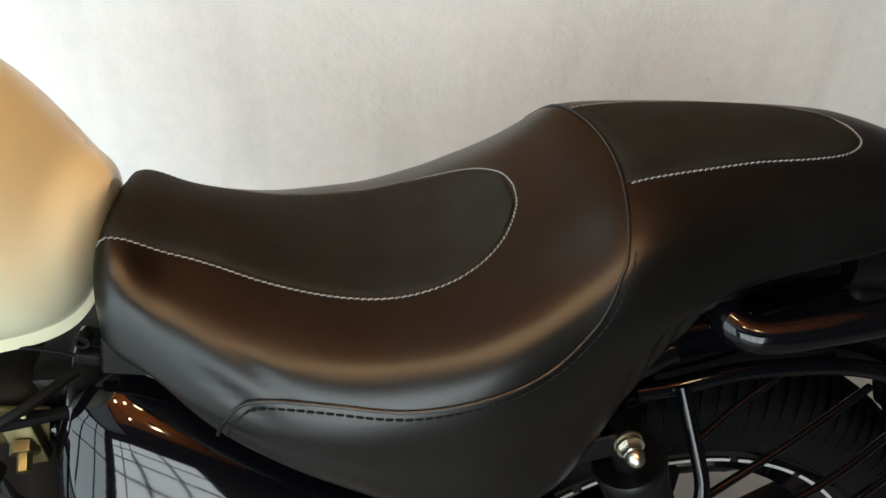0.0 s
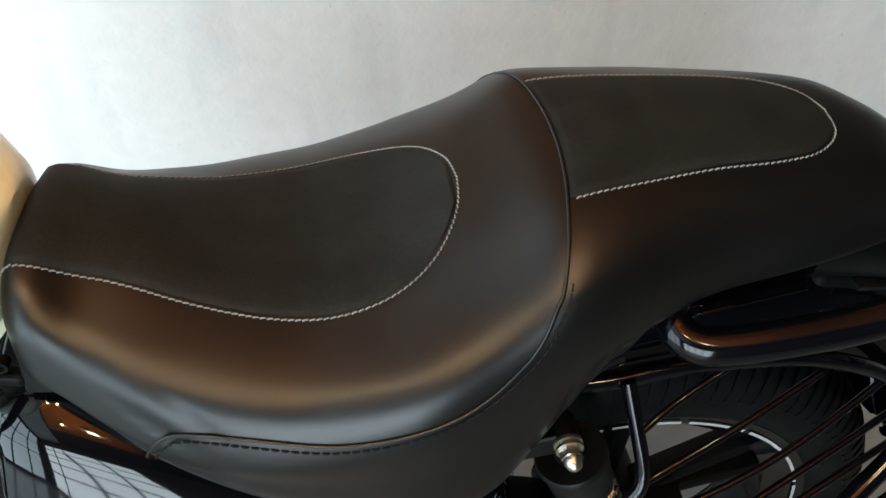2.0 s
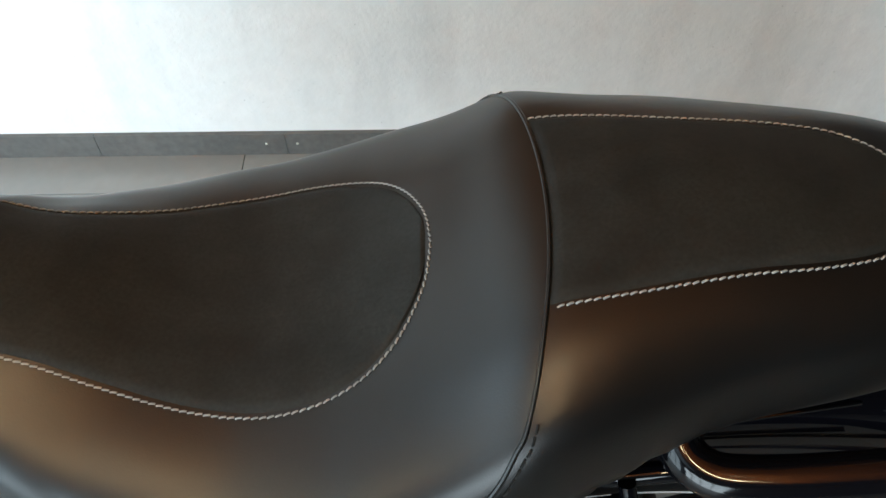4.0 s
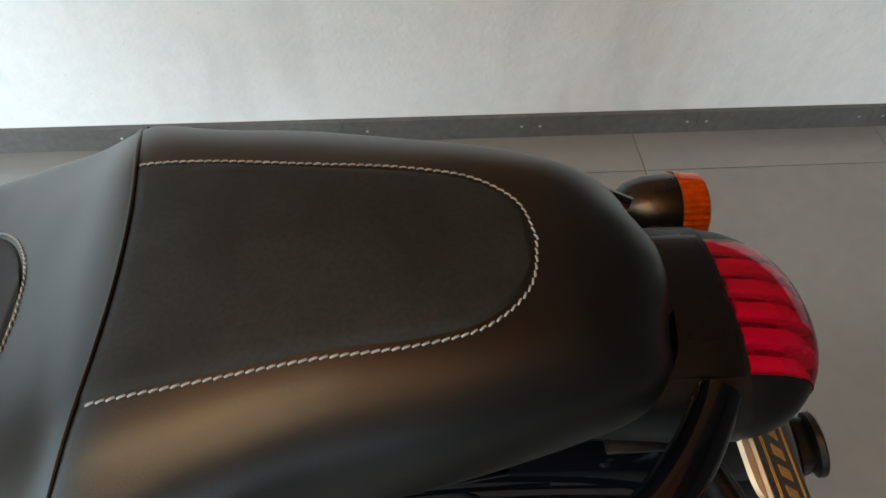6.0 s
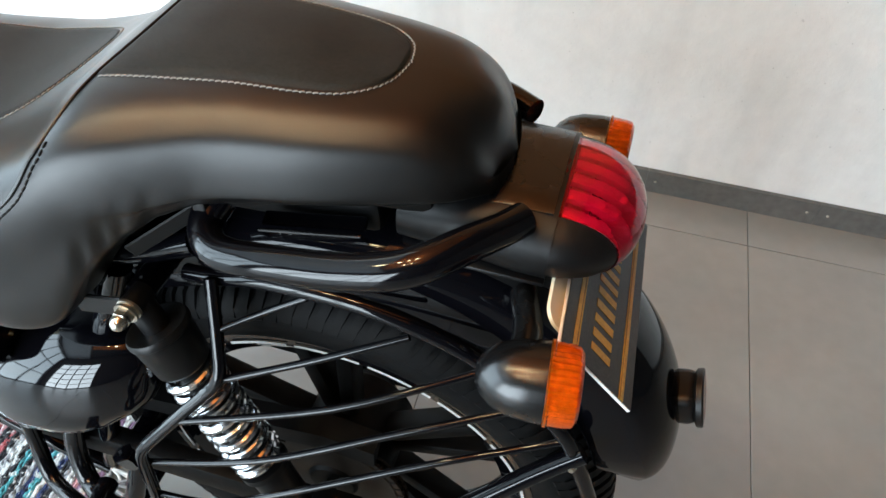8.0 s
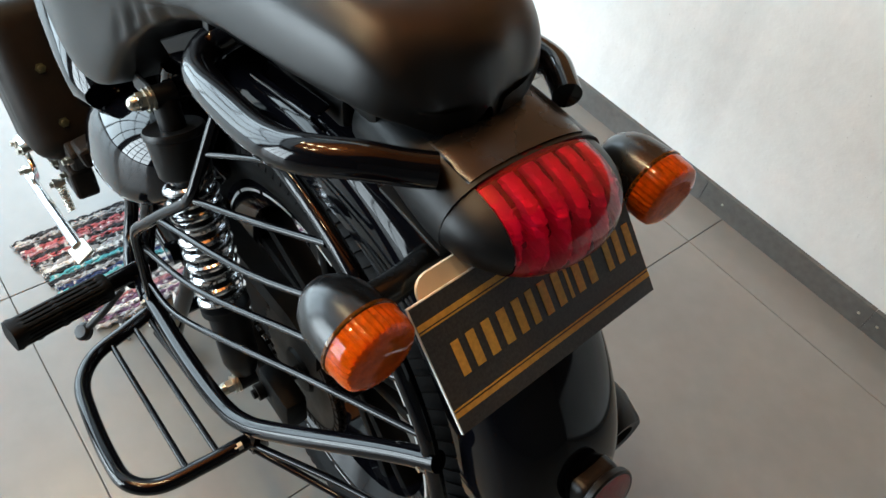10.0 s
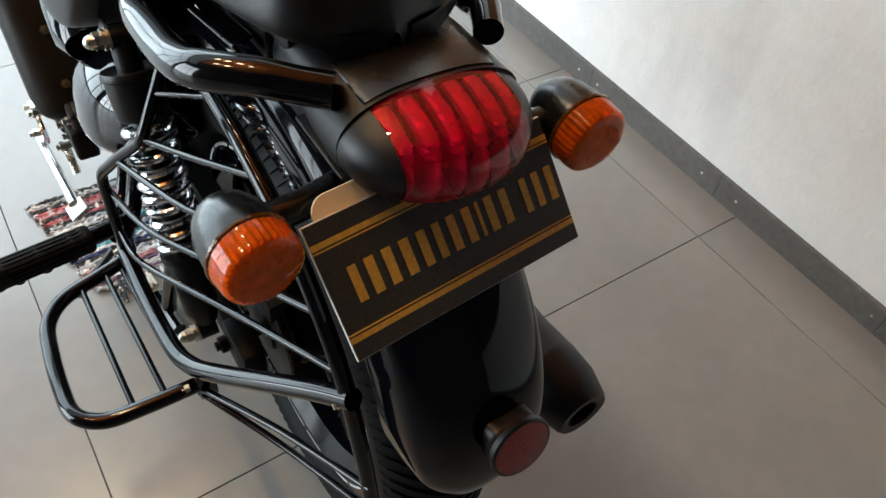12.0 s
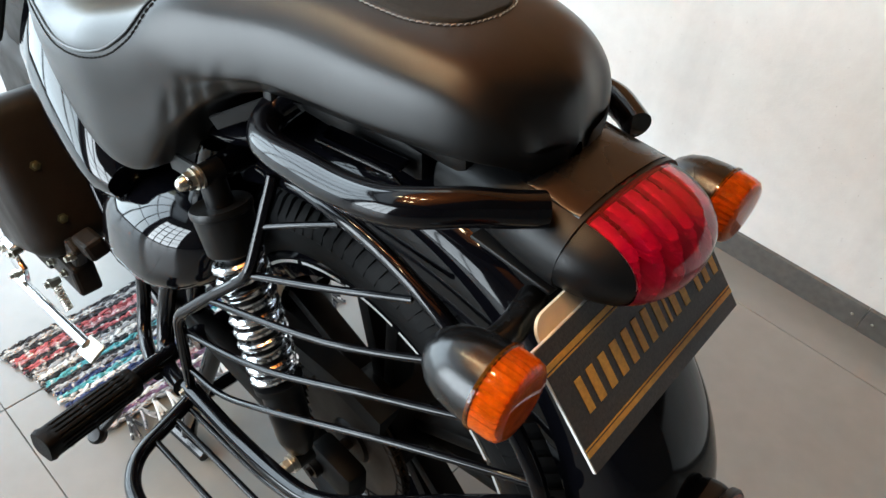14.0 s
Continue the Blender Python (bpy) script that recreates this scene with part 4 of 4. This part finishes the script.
for pts, r in (([(-0.20, -0.115, 0.50), (-0.222, -0.122, 0.42), (-0.226, -0.132, 0.34), (-0.205, -0.152, 0.295), (-0.15, -0.172, 0.30), (-0.105, -0.182, 0.325)], 0.0095),
               ([(-0.12, -0.105, 0.50), (-0.150, -0.118, 0.43), (-0.165, -0.130, 0.36), (-0.145, -0.150, 0.318), (-0.10, -0.170, 0.330), (-0.04, -0.180, 0.362)], 0.0115)):
    rod("peg_hanger", pts, r, BIKE)
rod("gusset_rod", [(0.083, -0.121, 0.676), (0.115, -0.106, 0.692), (0.155, -0.094, 0.714)], 0.003, guard)
# footpeg
bm = bmesh.new()
PEG0, PEG1 = Vector((-0.100, -0.213, 0.344)), Vector((-0.073, -0.336, 0.359))
ax = (PEG1 - PEG0).normalized()
side_ = ax.cross(Vector((0, 0, 1))).normalized()
up_ = side_.cross(ax).normalized()
rows = []
for i in range(25):
    s = 0.126 * i / 24
    end = 0.0016 if i in (0, 24) else 0.0
    ring = []
    for k in range(64):
        a = 2 * math.pi * k / 64
        c, t = math.cos(a), math.sin(a)
        r = 0.0168 / (abs(c) ** 3.2 + abs(t) ** 3.2) ** (1 / 3.2) - end
        if k % 4 == 0 and i not in (0, 1, 2, 22, 23, 24) and i % 8 != 5:
            r -= 0.0022
        ring.append(PEG0 + ax * s + (side_ * c + up_ * t) * (r + (0.0015 if i > 22 else 0)))
    rows.append(ring)
loft(bm, rows)
peg = part("footpeg", bm, M_RUBBER, BIKE, "ribbed rubber pillion footpeg")
for s in (0.028, 0.062, 0.096):
    bm = bmesh.new()
    lathe(bm, [(-0.006, 0.0), (-0.006, 0.008), (0.004, 0.008), (0.007, 0.005), (0.007, 0)], PEG0 + ax * s - up_ * 0.0185, -up_, 14)
    part("peg_stud", bm, M_RUBBER, peg)
rod("peg_mount", [(-0.115, -0.15, 0.335), (-0.108, -0.18, 0.34), (-0.100, -0.216, 0.344)], 0.012, peg)

# ---- under the seat: frame, box, side panel, engine ----
bm = bmesh.new()
for sgn in (-1, 1):
    tube(bm, [(-0.42, sgn * 0.085, 0.70), (-0.25, sgn * 0.09, 0.69), (-0.05, sgn * 0.095, 0.705), (0.06, sgn * 0.09, 0.745)], 0.012, 6, 12)
    tube(bm, [(-0.02, sgn * 0.10, 0.70), (-0.08, sgn * 0.105, 0.55), (-0.13, sgn * 0.105, 0.38), (-0.16, sgn * 0.10, 0.28)], 0.013, 6, 12)
    tube(bm, [(-0.45, sgn * 0.08, 0.70), (-0.40, sgn * 0.10, 0.50), (-0.30, sgn * 0.11, 0.35), (-0.16, sgn * 0.105, 0.27)], 0.012, 6, 12)
tube(bm, [(0.012, -0.122, 0.695), (0.012, 0.122, 0.695)], 0.012, 1, 12, False)
tube(bm, [(-0.10, -0.13, 0.355), (-0.10, 0.13, 0.355)], 0.016, 1, 12, False)
part("frame", bm, M_TUBE, BIKE, "gloss black tubular frame")
bm = bmesh.new()
block(bm, (0.54, 0.12, 0.03), Matrix.Translation((-0.06, 0, 0.762)) @ pose(0, 0, 0, 0, -5, 0), 0.008)
block(bm, (0.34, 0.17, 0.20), Matrix.Translation((-0.25, 0, 0.64)), 0.02)
part("seat_base", bm, M_MATT, BIKE)
bm = bmesh.new()
block(bm, (0.25, 0.115, 0.030), Matrix.Translation((0.125, -0.002, 0.802)) @ pose(0, 0, 0, 0, -6, 0), 0.010)
part("seat_tray", bm, M_MATT, BIKE)


def rounded_box(name, c, size, mat, label="", bev=0.03, rot=(0, 0, 0), seg=5):
    bm = bmesh.new()
    block(bm, size, Matrix.Translation(c) @ pose(0, 0, 0, *rot), bev, seg)
    return part(name, bm, mat, BIKE, label, angle=60)


# rounded box behind the side panel: deepest in its middle, falling away to the rear
rows = []
for x, dep, up, dn in ((-0.224, 0.030, 0.020, 0.020), (-0.219, 0.040, 0.036, 0.036), (-0.208, 0.056, 0.047, 0.049), (-0.185, 0.067, 0.054, 0.057), (-0.150, 0.071, 0.058, 0.061), (-0.110, 0.071, 0.060, 0.061),
                       (-0.080, 0.067, 0.058, 0.058), (-0.055, 0.058, 0.053, 0.052), (-0.034, 0.046, 0.046, 0.043), (-0.018, 0.032, 0.036, 0.033), (-0.008, 0.016, 0.020, 0.018)):
    zc = 0.541 + 0.24 * (x + 0.11)
    ring = []
    for k in range(36):
        a = 2 * math.pi * k / 36
        c, s_ = math.cos(a), math.sin(a)
        ring.append((x, -0.100 - dep * (1 - 0.34 * s_) * math.copysign(abs(c) ** 0.68, c), zc + (up if s_ > 0 else dn * 1.18) * math.copysign(abs(s_) ** 0.75, s_)))
    rows.append(ring)
bm = bmesh.new()
loft(bm, rows)
part("side_box", bm, M_GLOSS, BIKE, "gloss black rounded side box", angle=60)
# side panel under the front of the seat
rows = []
for x, y, zt, zb in ((-0.393, -0.112, 0.722, 0.60), (-0.389, -0.128, 0.738, 0.575), (-0.374, -0.142, 0.747, 0.55), (-0.335, -0.152, 0.738, 0.535), (-0.28, -0.162, 0.712, 0.53), (-0.22, -0.168, 0.680, 0.54), (-0.17, -0.170, 0.652, 0.555), (-0.145, -0.163, 0.632, 0.57)):
    f = (zt - zb) / 0.18
    half = [(0.100, zt + 0.005 * f), (0.078, zt), (0.057, zt - 0.008 * f), (0.042, zt - 0.017 * f), (0.031, zt - 0.029 * f), (0.018, zt - 0.052 * f), (0.005, zt - 0.080 * f), (0.0, zt - 0.102 * f), (0.002, zb + 0.045 * f), (0.014, zb + 0.012 * f), (0.05, zb), (0.10, zb + 0.004)]
    ring = [(x, p.y, p.z) for p in curve_points([Vector((0, y + i, z)) for i, z in half], 4)]
    rows.append(ring)
bm = bmesh.new()
loft(bm, rows)
part("side_panel", bm, M_GLOSS, BIKE, "gloss black side panel", angle=60)
rounded_box("gearbox_cover", (-0.504, -0.130, 0.385), (0.22, 0.165, 0.235), M_ENGINE, "matt brown-black engine cover", 0.036, (0, -31, 0), 6)
rounded_box("engine_case", (-0.50, 0.0, 0.40), (0.42, 0.20, 0.28), M_ENGINE, "matt black engine case", 0.03)
rounded_box("cylinder", (-0.55, 0.0, 0.62), (0.18, 0.17, 0.22), M_ENGINE, "finned black engine cylinder", 0.02)
for x, z in ((-0.377, 0.388), (-0.418, 0.456)):
    bm = bmesh.new()
    lathe(bm, [(-0.003, 0.0075), (0.0008, 0.0075), (0.0008, 0.0042), (0.006, 0.0042), (0.007, 0.0)], (x, -0.160, z), (0.857, 0, 0.515), 6)
    part("cover_bolt", bm, M_BRASS, BIKE)
bm = bmesh.new()
block(bm, (0.055, 0.004, 0.032), Matrix.Translation((-0.420, -0.100, 0.714)) @ pose(0, 0, 0, 0, 12, 8), 0.0015)
block(bm, (0.020, 0.012, 0.045), Matrix.Translation((-0.408, -0.103, 0.706)) @ pose(0, 0, 0, 0, -8, 0), 0.002)
part("zinc_bracket", bm, M_BRASS, BIKE, "yellow zinc-plated bracket")

rounded_box("air_box", (-0.50, -0.01, 0.675), (0.22, 0.17, 0.13), M_ENGINE, "matt black air box", 0.03)
for k, (pts, r) in enumerate((
        ([(-0.62, -0.11, 0.74), (-0.52, -0.125, 0.735), (-0.43, -0.115, 0.725), (-0.36, -0.09, 0.72)], 0.0045),
        ([(-0.62, -0.10, 0.66), (-0.50, -0.13, 0.69), (-0.41, -0.12, 0.735), (-0.37, -0.09, 0.75)], 0.004),
        ([(-0.55, -0.12, 0.58), (-0.47, -0.135, 0.62), (-0.42, -0.125, 0.70)], 0.006))):
    bm = bmesh.new()
    tube(bm, pts, r, 8, 8)
    part("cable", bm, M_RUBBER, BIKE)
bm = bmesh.new()
lathe(bm, [(-0.012, 0.006), (0.0, 0.006), (0.0, 0.010), (0.008, 0.010), (0.008, 0.005), (0.02, 0.005), (0.021, 0)], (-0.408, -0.106, 0.702), (0.1, -0.8, -0.5), 6)
part("bracket_bolt", bm, M_BRASS, BIKE)
# rubber-tipped lever below the footpeg
bm = bmesh.new()
tube(bm, [(-0.205, -0.185, 0.20), (-0.212, -0.222, 0.155), (-0.225, -0.250, 0.118)], 0.006, 5, 12)
lathe(bm, [(-0.010, 0), (-0.009, 0.010), (-0.004, 0.0145), (0.004, 0.0145), (0.009, 0.010), (0.010, 0)], (-0.225, -0.255, 0.115), (0.2, -0.6, 0.8), 18)
part("lever", bm, M_MATT, BIKE, "black lever with a rubber tip")

# muffler on the wall side
bm = bmesh.new()
lathe(bm, [(0, 0), (0, 0.030), (0.03, 0.036), (0.14, 0.042), (0.62, 0.044), (0.66, 0.047), (0.664, 0.0478), (0.668, 0.047), (0.70, 0.0465), (0.733, 0.037), (0.737, 0.034), (0.736, 0.022), (0.715, 0.020), (0.71, 0)], (-0.31, 0.205, 0.30), (1, 0.01, 0.03), 32)
part("muffler", bm, M_MATT, BIKE, "matt black muffler")

# stands
bm = bmesh.new()
for sgn in (-1, 1):
    tube(bm, [(-0.12, sgn * 0.09, 0.30), (-0.15, sgn * 0.115, 0.18), (-0.19, sgn * 0.13, 0.06), (-0.20, sgn * 0.135, 0.014)], 0.013, 6, 12)
    tube(bm, [(-0.24, sgn * 0.145, 0.012), (-0.15, sgn * 0.135, 0.012)], 0.012, 2, 10)
tube(bm, [(-0.16, -0.12, 0.15), (-0.16, 0.12, 0.15)], 0.011, 2, 10)
part("centre_stand", bm, M_TUBE, BIKE, "gloss black centre stand")
sstand = new("side_stand")
sstand.parent = BIKE
rod("stand_leg", [(-0.506, -0.222, 0.200), (-0.40, -0.218, 0.222), (-0.27, -0.213, 0.250)], 0.0085, sstand, 4, "chrome side stand, folded up", M_CHROME)
bm = bmesh.new()
block(bm, (0.042, 0.030, 0.006), Matrix.Translation((-0.258, -0.213, 0.252)) @ pose(0, 0, 0, 25, -12, 5), 0.003)
part("stand_foot", bm, M_STEEL, sstand)
bm = bmesh.new()
pts = [Vector((-0.438 + 0.027 * k / 120, -0.189 + 0.006 * math.cos(k * 0.6), 0.222 - 0.035 * k / 120)) + Vector((0.005, 0, 0.004)) * math.sin(k * 0.6) for k in range(121)]
tube(bm, pts, 0.0016, 1, 6, False)
part("return_spring", bm, M_STEEL, sstand)
bm = bmesh.new()
block(bm, (0.050, 0.010, 0.055), Matrix.Translation((-0.515, -0.212, 0.222)) @ pose(0, 0, 0, 0, 25, 0), 0.004, 2)
block(bm, (0.045, 0.034, 0.022), Matrix.Translation((-0.535, -0.200, 0.248)) @ pose(0, 0, 0, 10, -15, 0), 0.006, 2)
part("stand_pivot", bm, M_CHROME, sstand, "chrome pivot bracket")
for q, ax in (((-0.496, -0.222, 0.223), (0, -1, 0.1)), ((-0.552, -0.215, 0.236), (0, -1, 0.3)), ((-0.50, -0.214, 0.262), (0.3, -1, 0.2)), ((-0.438, -0.192, 0.228), (0, -1, 0))):
    bm = bmesh.new()
    lathe(bm, [(-0.012, 0.006), (0, 0.006), (0, 0.0085), (0.006, 0.0085), (0.007, 0.005), (0.012, 0.005), (0.013, 0)], q, ax, 6)
    part("pivot_bolt", bm, M_STEEL, sstand)

# brackets, hoses and small castings under the side panel
for c, size, rot in (((-0.352, -0.165, 0.345), (0.030, 0.020, 0.045), (0, 20, 0)), ((-0.325, -0.150, 0.37), (0.05, 0.03, 0.03), (10, -15, 0)), ((-0.395, -0.165, 0.285), (0.11, 0.035, 0.05), (0, -10, 0)),
                     ((-0.47, -0.175, 0.275), (0.06, 0.03, 0.05), (0, 15, 8))):
    bm = bmesh.new()
    block(bm, size, Matrix.Translation(c) @ pose(0, 0, 0, *rot), 0.006, 2)
    part("engine_bracket", bm, M_ENGINE, BIKE, smooth=False)
for q in ((-0.338, -0.178, 0.352), (-0.37, -0.184, 0.30), (-0.42, -0.184, 0.285)):
    bm = bmesh.new()
    lathe(bm, [(-0.006, 0.0065), (0.002, 0.0065), (0.002, 0.0045), (0.008, 0.0045), (0.009, 0)], q, (0.15, -1, 0.1), 6)
    part("bracket_bolt", bm, M_STEEL, BIKE)
# folded plate between seat and shock mount
bm = bmesh.new()
block(bm, (0.060, 0.004, 0.022), Matrix.Translation((-0.014, -0.134, 0.688)) @ pose(0, 0, 0, 0, -13, 0), 0.0015, 1)
part("mount_plate", bm, M_MATT, BIKE, "satin black shock mounting plate", smooth=False)
bm = bmesh.new()
block(bm, (0.070, 0.003, 0.014), Matrix.Translation((0.045, -0.104, 0.766)) @ pose(0, 0, 0, 0, -32, 28), 0.0012, 1)
part("seat_gusset", bm, M_MATT, BIKE, "satin black folded gusset", smooth=False)
bm = bmesh.new()
block(bm, (0.085, 0.003, 0.022), Matrix.Translation((0.160, -0.078, 0.772)) @ pose(0, 0, 0, 32, -9, 4), 0.001, 1)
block(bm, (0.085, 0.012, 0.003), Matrix.Translation((0.160, -0.073, 0.784)) @ pose(0, 0, 0, 20, -9, 4), 0.001, 1)
part("seat_stay", bm, M_GLOSS, BIKE, "gloss black folded stay under the seat", smooth=False)
bm = bmesh.new()
lathe(bm, [(-0.010, 0.0032), (0.001, 0.0032), (0.001, 0.0022), (0.003, 0.0022), (0.0035, 0)], (0.0865, -0.103, 0.795), (0, -1, -0.2), 6)
part("stay_bolt", bm, M_SATIN, BIKE)
# plug and bracket below the tank's tail
bm = bmesh.new()
block(bm, (0.050, 0.008, 0.030), Matrix.Translation((-0.326, -0.092, 0.762)) @ pose(0, 0, 0, 0, 8, 0), 0.002, 1)
part("seat_bracket", bm, M_MATT, BIKE, smooth=False)
bm = bmesh.new()
block(bm, (0.018, 0.012, 0.010), Matrix.Translation((-0.359, -0.090, 0.763)) @ pose(0, 0, 0, 0, 12, 0), 0.003, 2)
lathe(bm, [(-0.004, 0.005), (0.004, 0.005), (0.004, 0.003), (0.001, 0.0025), (0.001, 0)], (-0.360, -0.092, 0.778), (0, -1, 0), 18)
tube(bm, [(-0.365, -0.092, 0.764), (-0.392, -0.094, 0.774), (-0.43, -0.098, 0.780)], 0.0016, 4, 8)
part("wiring_plug", bm, M_RUBBER, BIKE, smooth=False)

# ---- rag rug under the stand ----
rug = thing("rag_rug", pose(0, 0, 0, 0, 0, 0), "multicoloured woven rag rug with a fringe, lying on the tiles", "rug")
RUG_COLOURS = {
    "charcoal": (0.03, 0.03, 0.035), "red": (0.46, 0.11, 0.12), "grey": (0.36, 0.36, 0.37), "white": (0.74, 0.74, 0.72), "teal": (0.10, 0.40, 0.44),
    "navy": (0.03, 0.05, 0.14), "pink": (0.48, 0.22, 0.24), "violet": (0.18, 0.10, 0.17)}


def rag(name, colour):
    """Yarn of one colour flecked with pale and dark threads."""
    mat = material("rag_" + name, colour, 0.95, bump=0.8, bump_scale=420)
    nt = mat.node_tree
    tc = nt.nodes.new("ShaderNodeTexCoord").outputs["Object"]
    noise = nt.nodes.new("ShaderNodeTexNoise")
    noise.inputs["Scale"].default_value, noise.inputs["Detail"].default_value = 85.0, 3.0
    nt.links.new(tc, noise.inputs["Vector"])
    ramp = nt.nodes.new("ShaderNodeValToRGB")
    e = ramp.color_ramp.elements
    e[0].position, e[0].color = 0.33, (0.05, 0.05, 0.06, 1)
    e[1].position, e[1].color = 0.68, (0.72, 0.72, 0.70, 1)
    for pos in (0.43, 0.56):
        n = e.new(pos)
        n.color = (*colour, 1)
    nt.links.new(noise.outputs["Fac"], ramp.inputs["Fac"])
    nt.links.new(ramp.outputs["Color"], nt.nodes["Principled BSDF"].inputs["Base Color"])
    return mat


RUG_MATS = {k: rag(k, v) for k, v in RUG_COLOURS.items()}
order = [c for c in ["charcoal", "grey", "charcoal", "red", "pink", "charcoal", "red", "charcoal", "grey", "white", "charcoal", "teal", "charcoal", "grey", "navy", "teal", "white", "navy", "charcoal", "grey", "white", "pink", "violet", "white", "violet", "grey"] for _ in range(2)]
rng = random.Random(5)
RX0, RX1, RY0, RY1 = -0.570, -0.300, -0.205, 0.28
n = len(order)
skew = 0.0
for i, c in enumerate(order):
    x = RX0 + (RX1 - RX0) * (i + 0.5) / n
    bm = bmesh.new()
    pts, yy = [], RY0 + rng.uniform(-0.008, 0.008)
    while yy < RY1:
        pts.append((x + rng.uniform(-0.0018, 0.0018) + skew * (yy - RY0), yy + 0.19 * (x - RX0), 0.0046 + rng.uniform(0, 0.0034)))
        yy += 0.009
    k0 = rng.random() * 6
    tube(bm, pts, lambda t: 0.0034 + 0.0009 * math.sin(210 * t + k0) + 0.0006 * math.sin(67 * t + 2 * k0), 2, 7)
    part("rag_strip", bm, RUG_MATS[c], rug, c + " rag strip")
for i in range(18):
    y = RY0 + 0.03 + (RY1 - RY0 - 0.03) * (i + 0.5) / 18
    bm = bmesh.new()
    for k in range(4):
        a, l = rng.uniform(-0.5, 0.5), rng.uniform(0.03, 0.05)
        x0 = RX1 + skew * (y - RY0) - 0.004
        tube(bm, [(x0, y + 0.05, 0.008), (x0 + l * 0.5, y + 0.05 + 0.4 * a * l, 0.007), (x0 + l * math.cos(a), y + 0.05 + l * math.sin(a) + rng.uniform(-0.004, 0.004), 0.0035)], 0.0024, 3, 6)
    part("fringe_tassel", bm, RUG_MATS[rng.choice(["grey", "white", "navy", "charcoal"])], rug)

# ---- skirting and floor tiles, joints recessed ----
SK_H, SK_T = 0.062, 0.012
cuts = [X0, -2.48, -2.06, -1.63, -1.2, -0.78, -0.355, 0.075, 0.499, 0.891, 1.32, 1.75, 2.17, 2.6, 3.02, X1]
skirting = tagged(new("baseboard"), "grey tile skirting along the wall", "skirting", kind="structure")
for a, b in zip(cuts, cuts[1:]):
    bm = bmesh.new()
    block(bm, (b - a - 0.0006, SK_T, SK_H), Matrix.Translation(((a + b) / 2, WALL_Y - SK_T / 2 + 0.001, SK_H / 2)), 0.0005, 1)
    part("skirting_tile", bm, M_SKIRT, skirting, smooth=False)

bm = bmesh.new()
lathe(bm, [(-0.002, 0.0034), (0.0004, 0.0034), (0.0012, 0.002), (0.0006, 0.0)], (0, 0, 0), (0, -1, 0), 10)
screw = part("screw", bm, M_STEEL, skirting)
for i, x in enumerate((-0.33, 0.027, 0.129, 0.478, 0.520, 0.868, 0.914, -0.40, 1.29, 1.35)):
    ob = screw if i == 0 else new("screw", screw.data)
    ob.parent = skirting
    ob.matrix_local = pose(x, WALL_Y - SK_T + 0.001, 0.033)

floor = slab("floor", (X0 - TH, Y0 - TH, -0.12), (X1 + TH, WALL_Y + TH, -0.004), M_GROUT)
GX, GY, TX, TY = 0.145, -0.249, 0.6, 1.2
xs_ = [GX + TX * k for k in range(-9, 7)]
ys_ = [GY + TY * k for k in range(-3, 3)]
xs_ = [X0] + [v for v in xs_ if X0 + 0.05 < v < X1 - 0.05] + [X1]
ys_ = [Y0] + [v for v in ys_ if Y0 + 0.05 < v < WALL_Y - 0.05] + [WALL_Y]
tile_mesh = {}
for x0, x1 in zip(xs_, xs_[1:]):
    for y0, y1 in zip(ys_, ys_[1:]):
        key = (round(x1 - x0, 3), round(y1 - y0, 3))
        if key not in tile_mesh:
            bm = bmesh.new()
            block(bm, (key[0] - 0.0016, key[1] - 0.0016, 0.008), Matrix.Translation((0, 0, -0.004)), 0.0008, 1)
            me = bpy.data.meshes.new("floor_tile")
            bm.to_mesh(me)
            bm.free()
            me.materials.append(M_FLOOR)
            tile_mesh[key] = me
        ob = new("floor_tile", tile_mesh[key])
        ob.parent = floor
        ob.location = ((x0 + x1) / 2, (y0 + y1) / 2, 0)
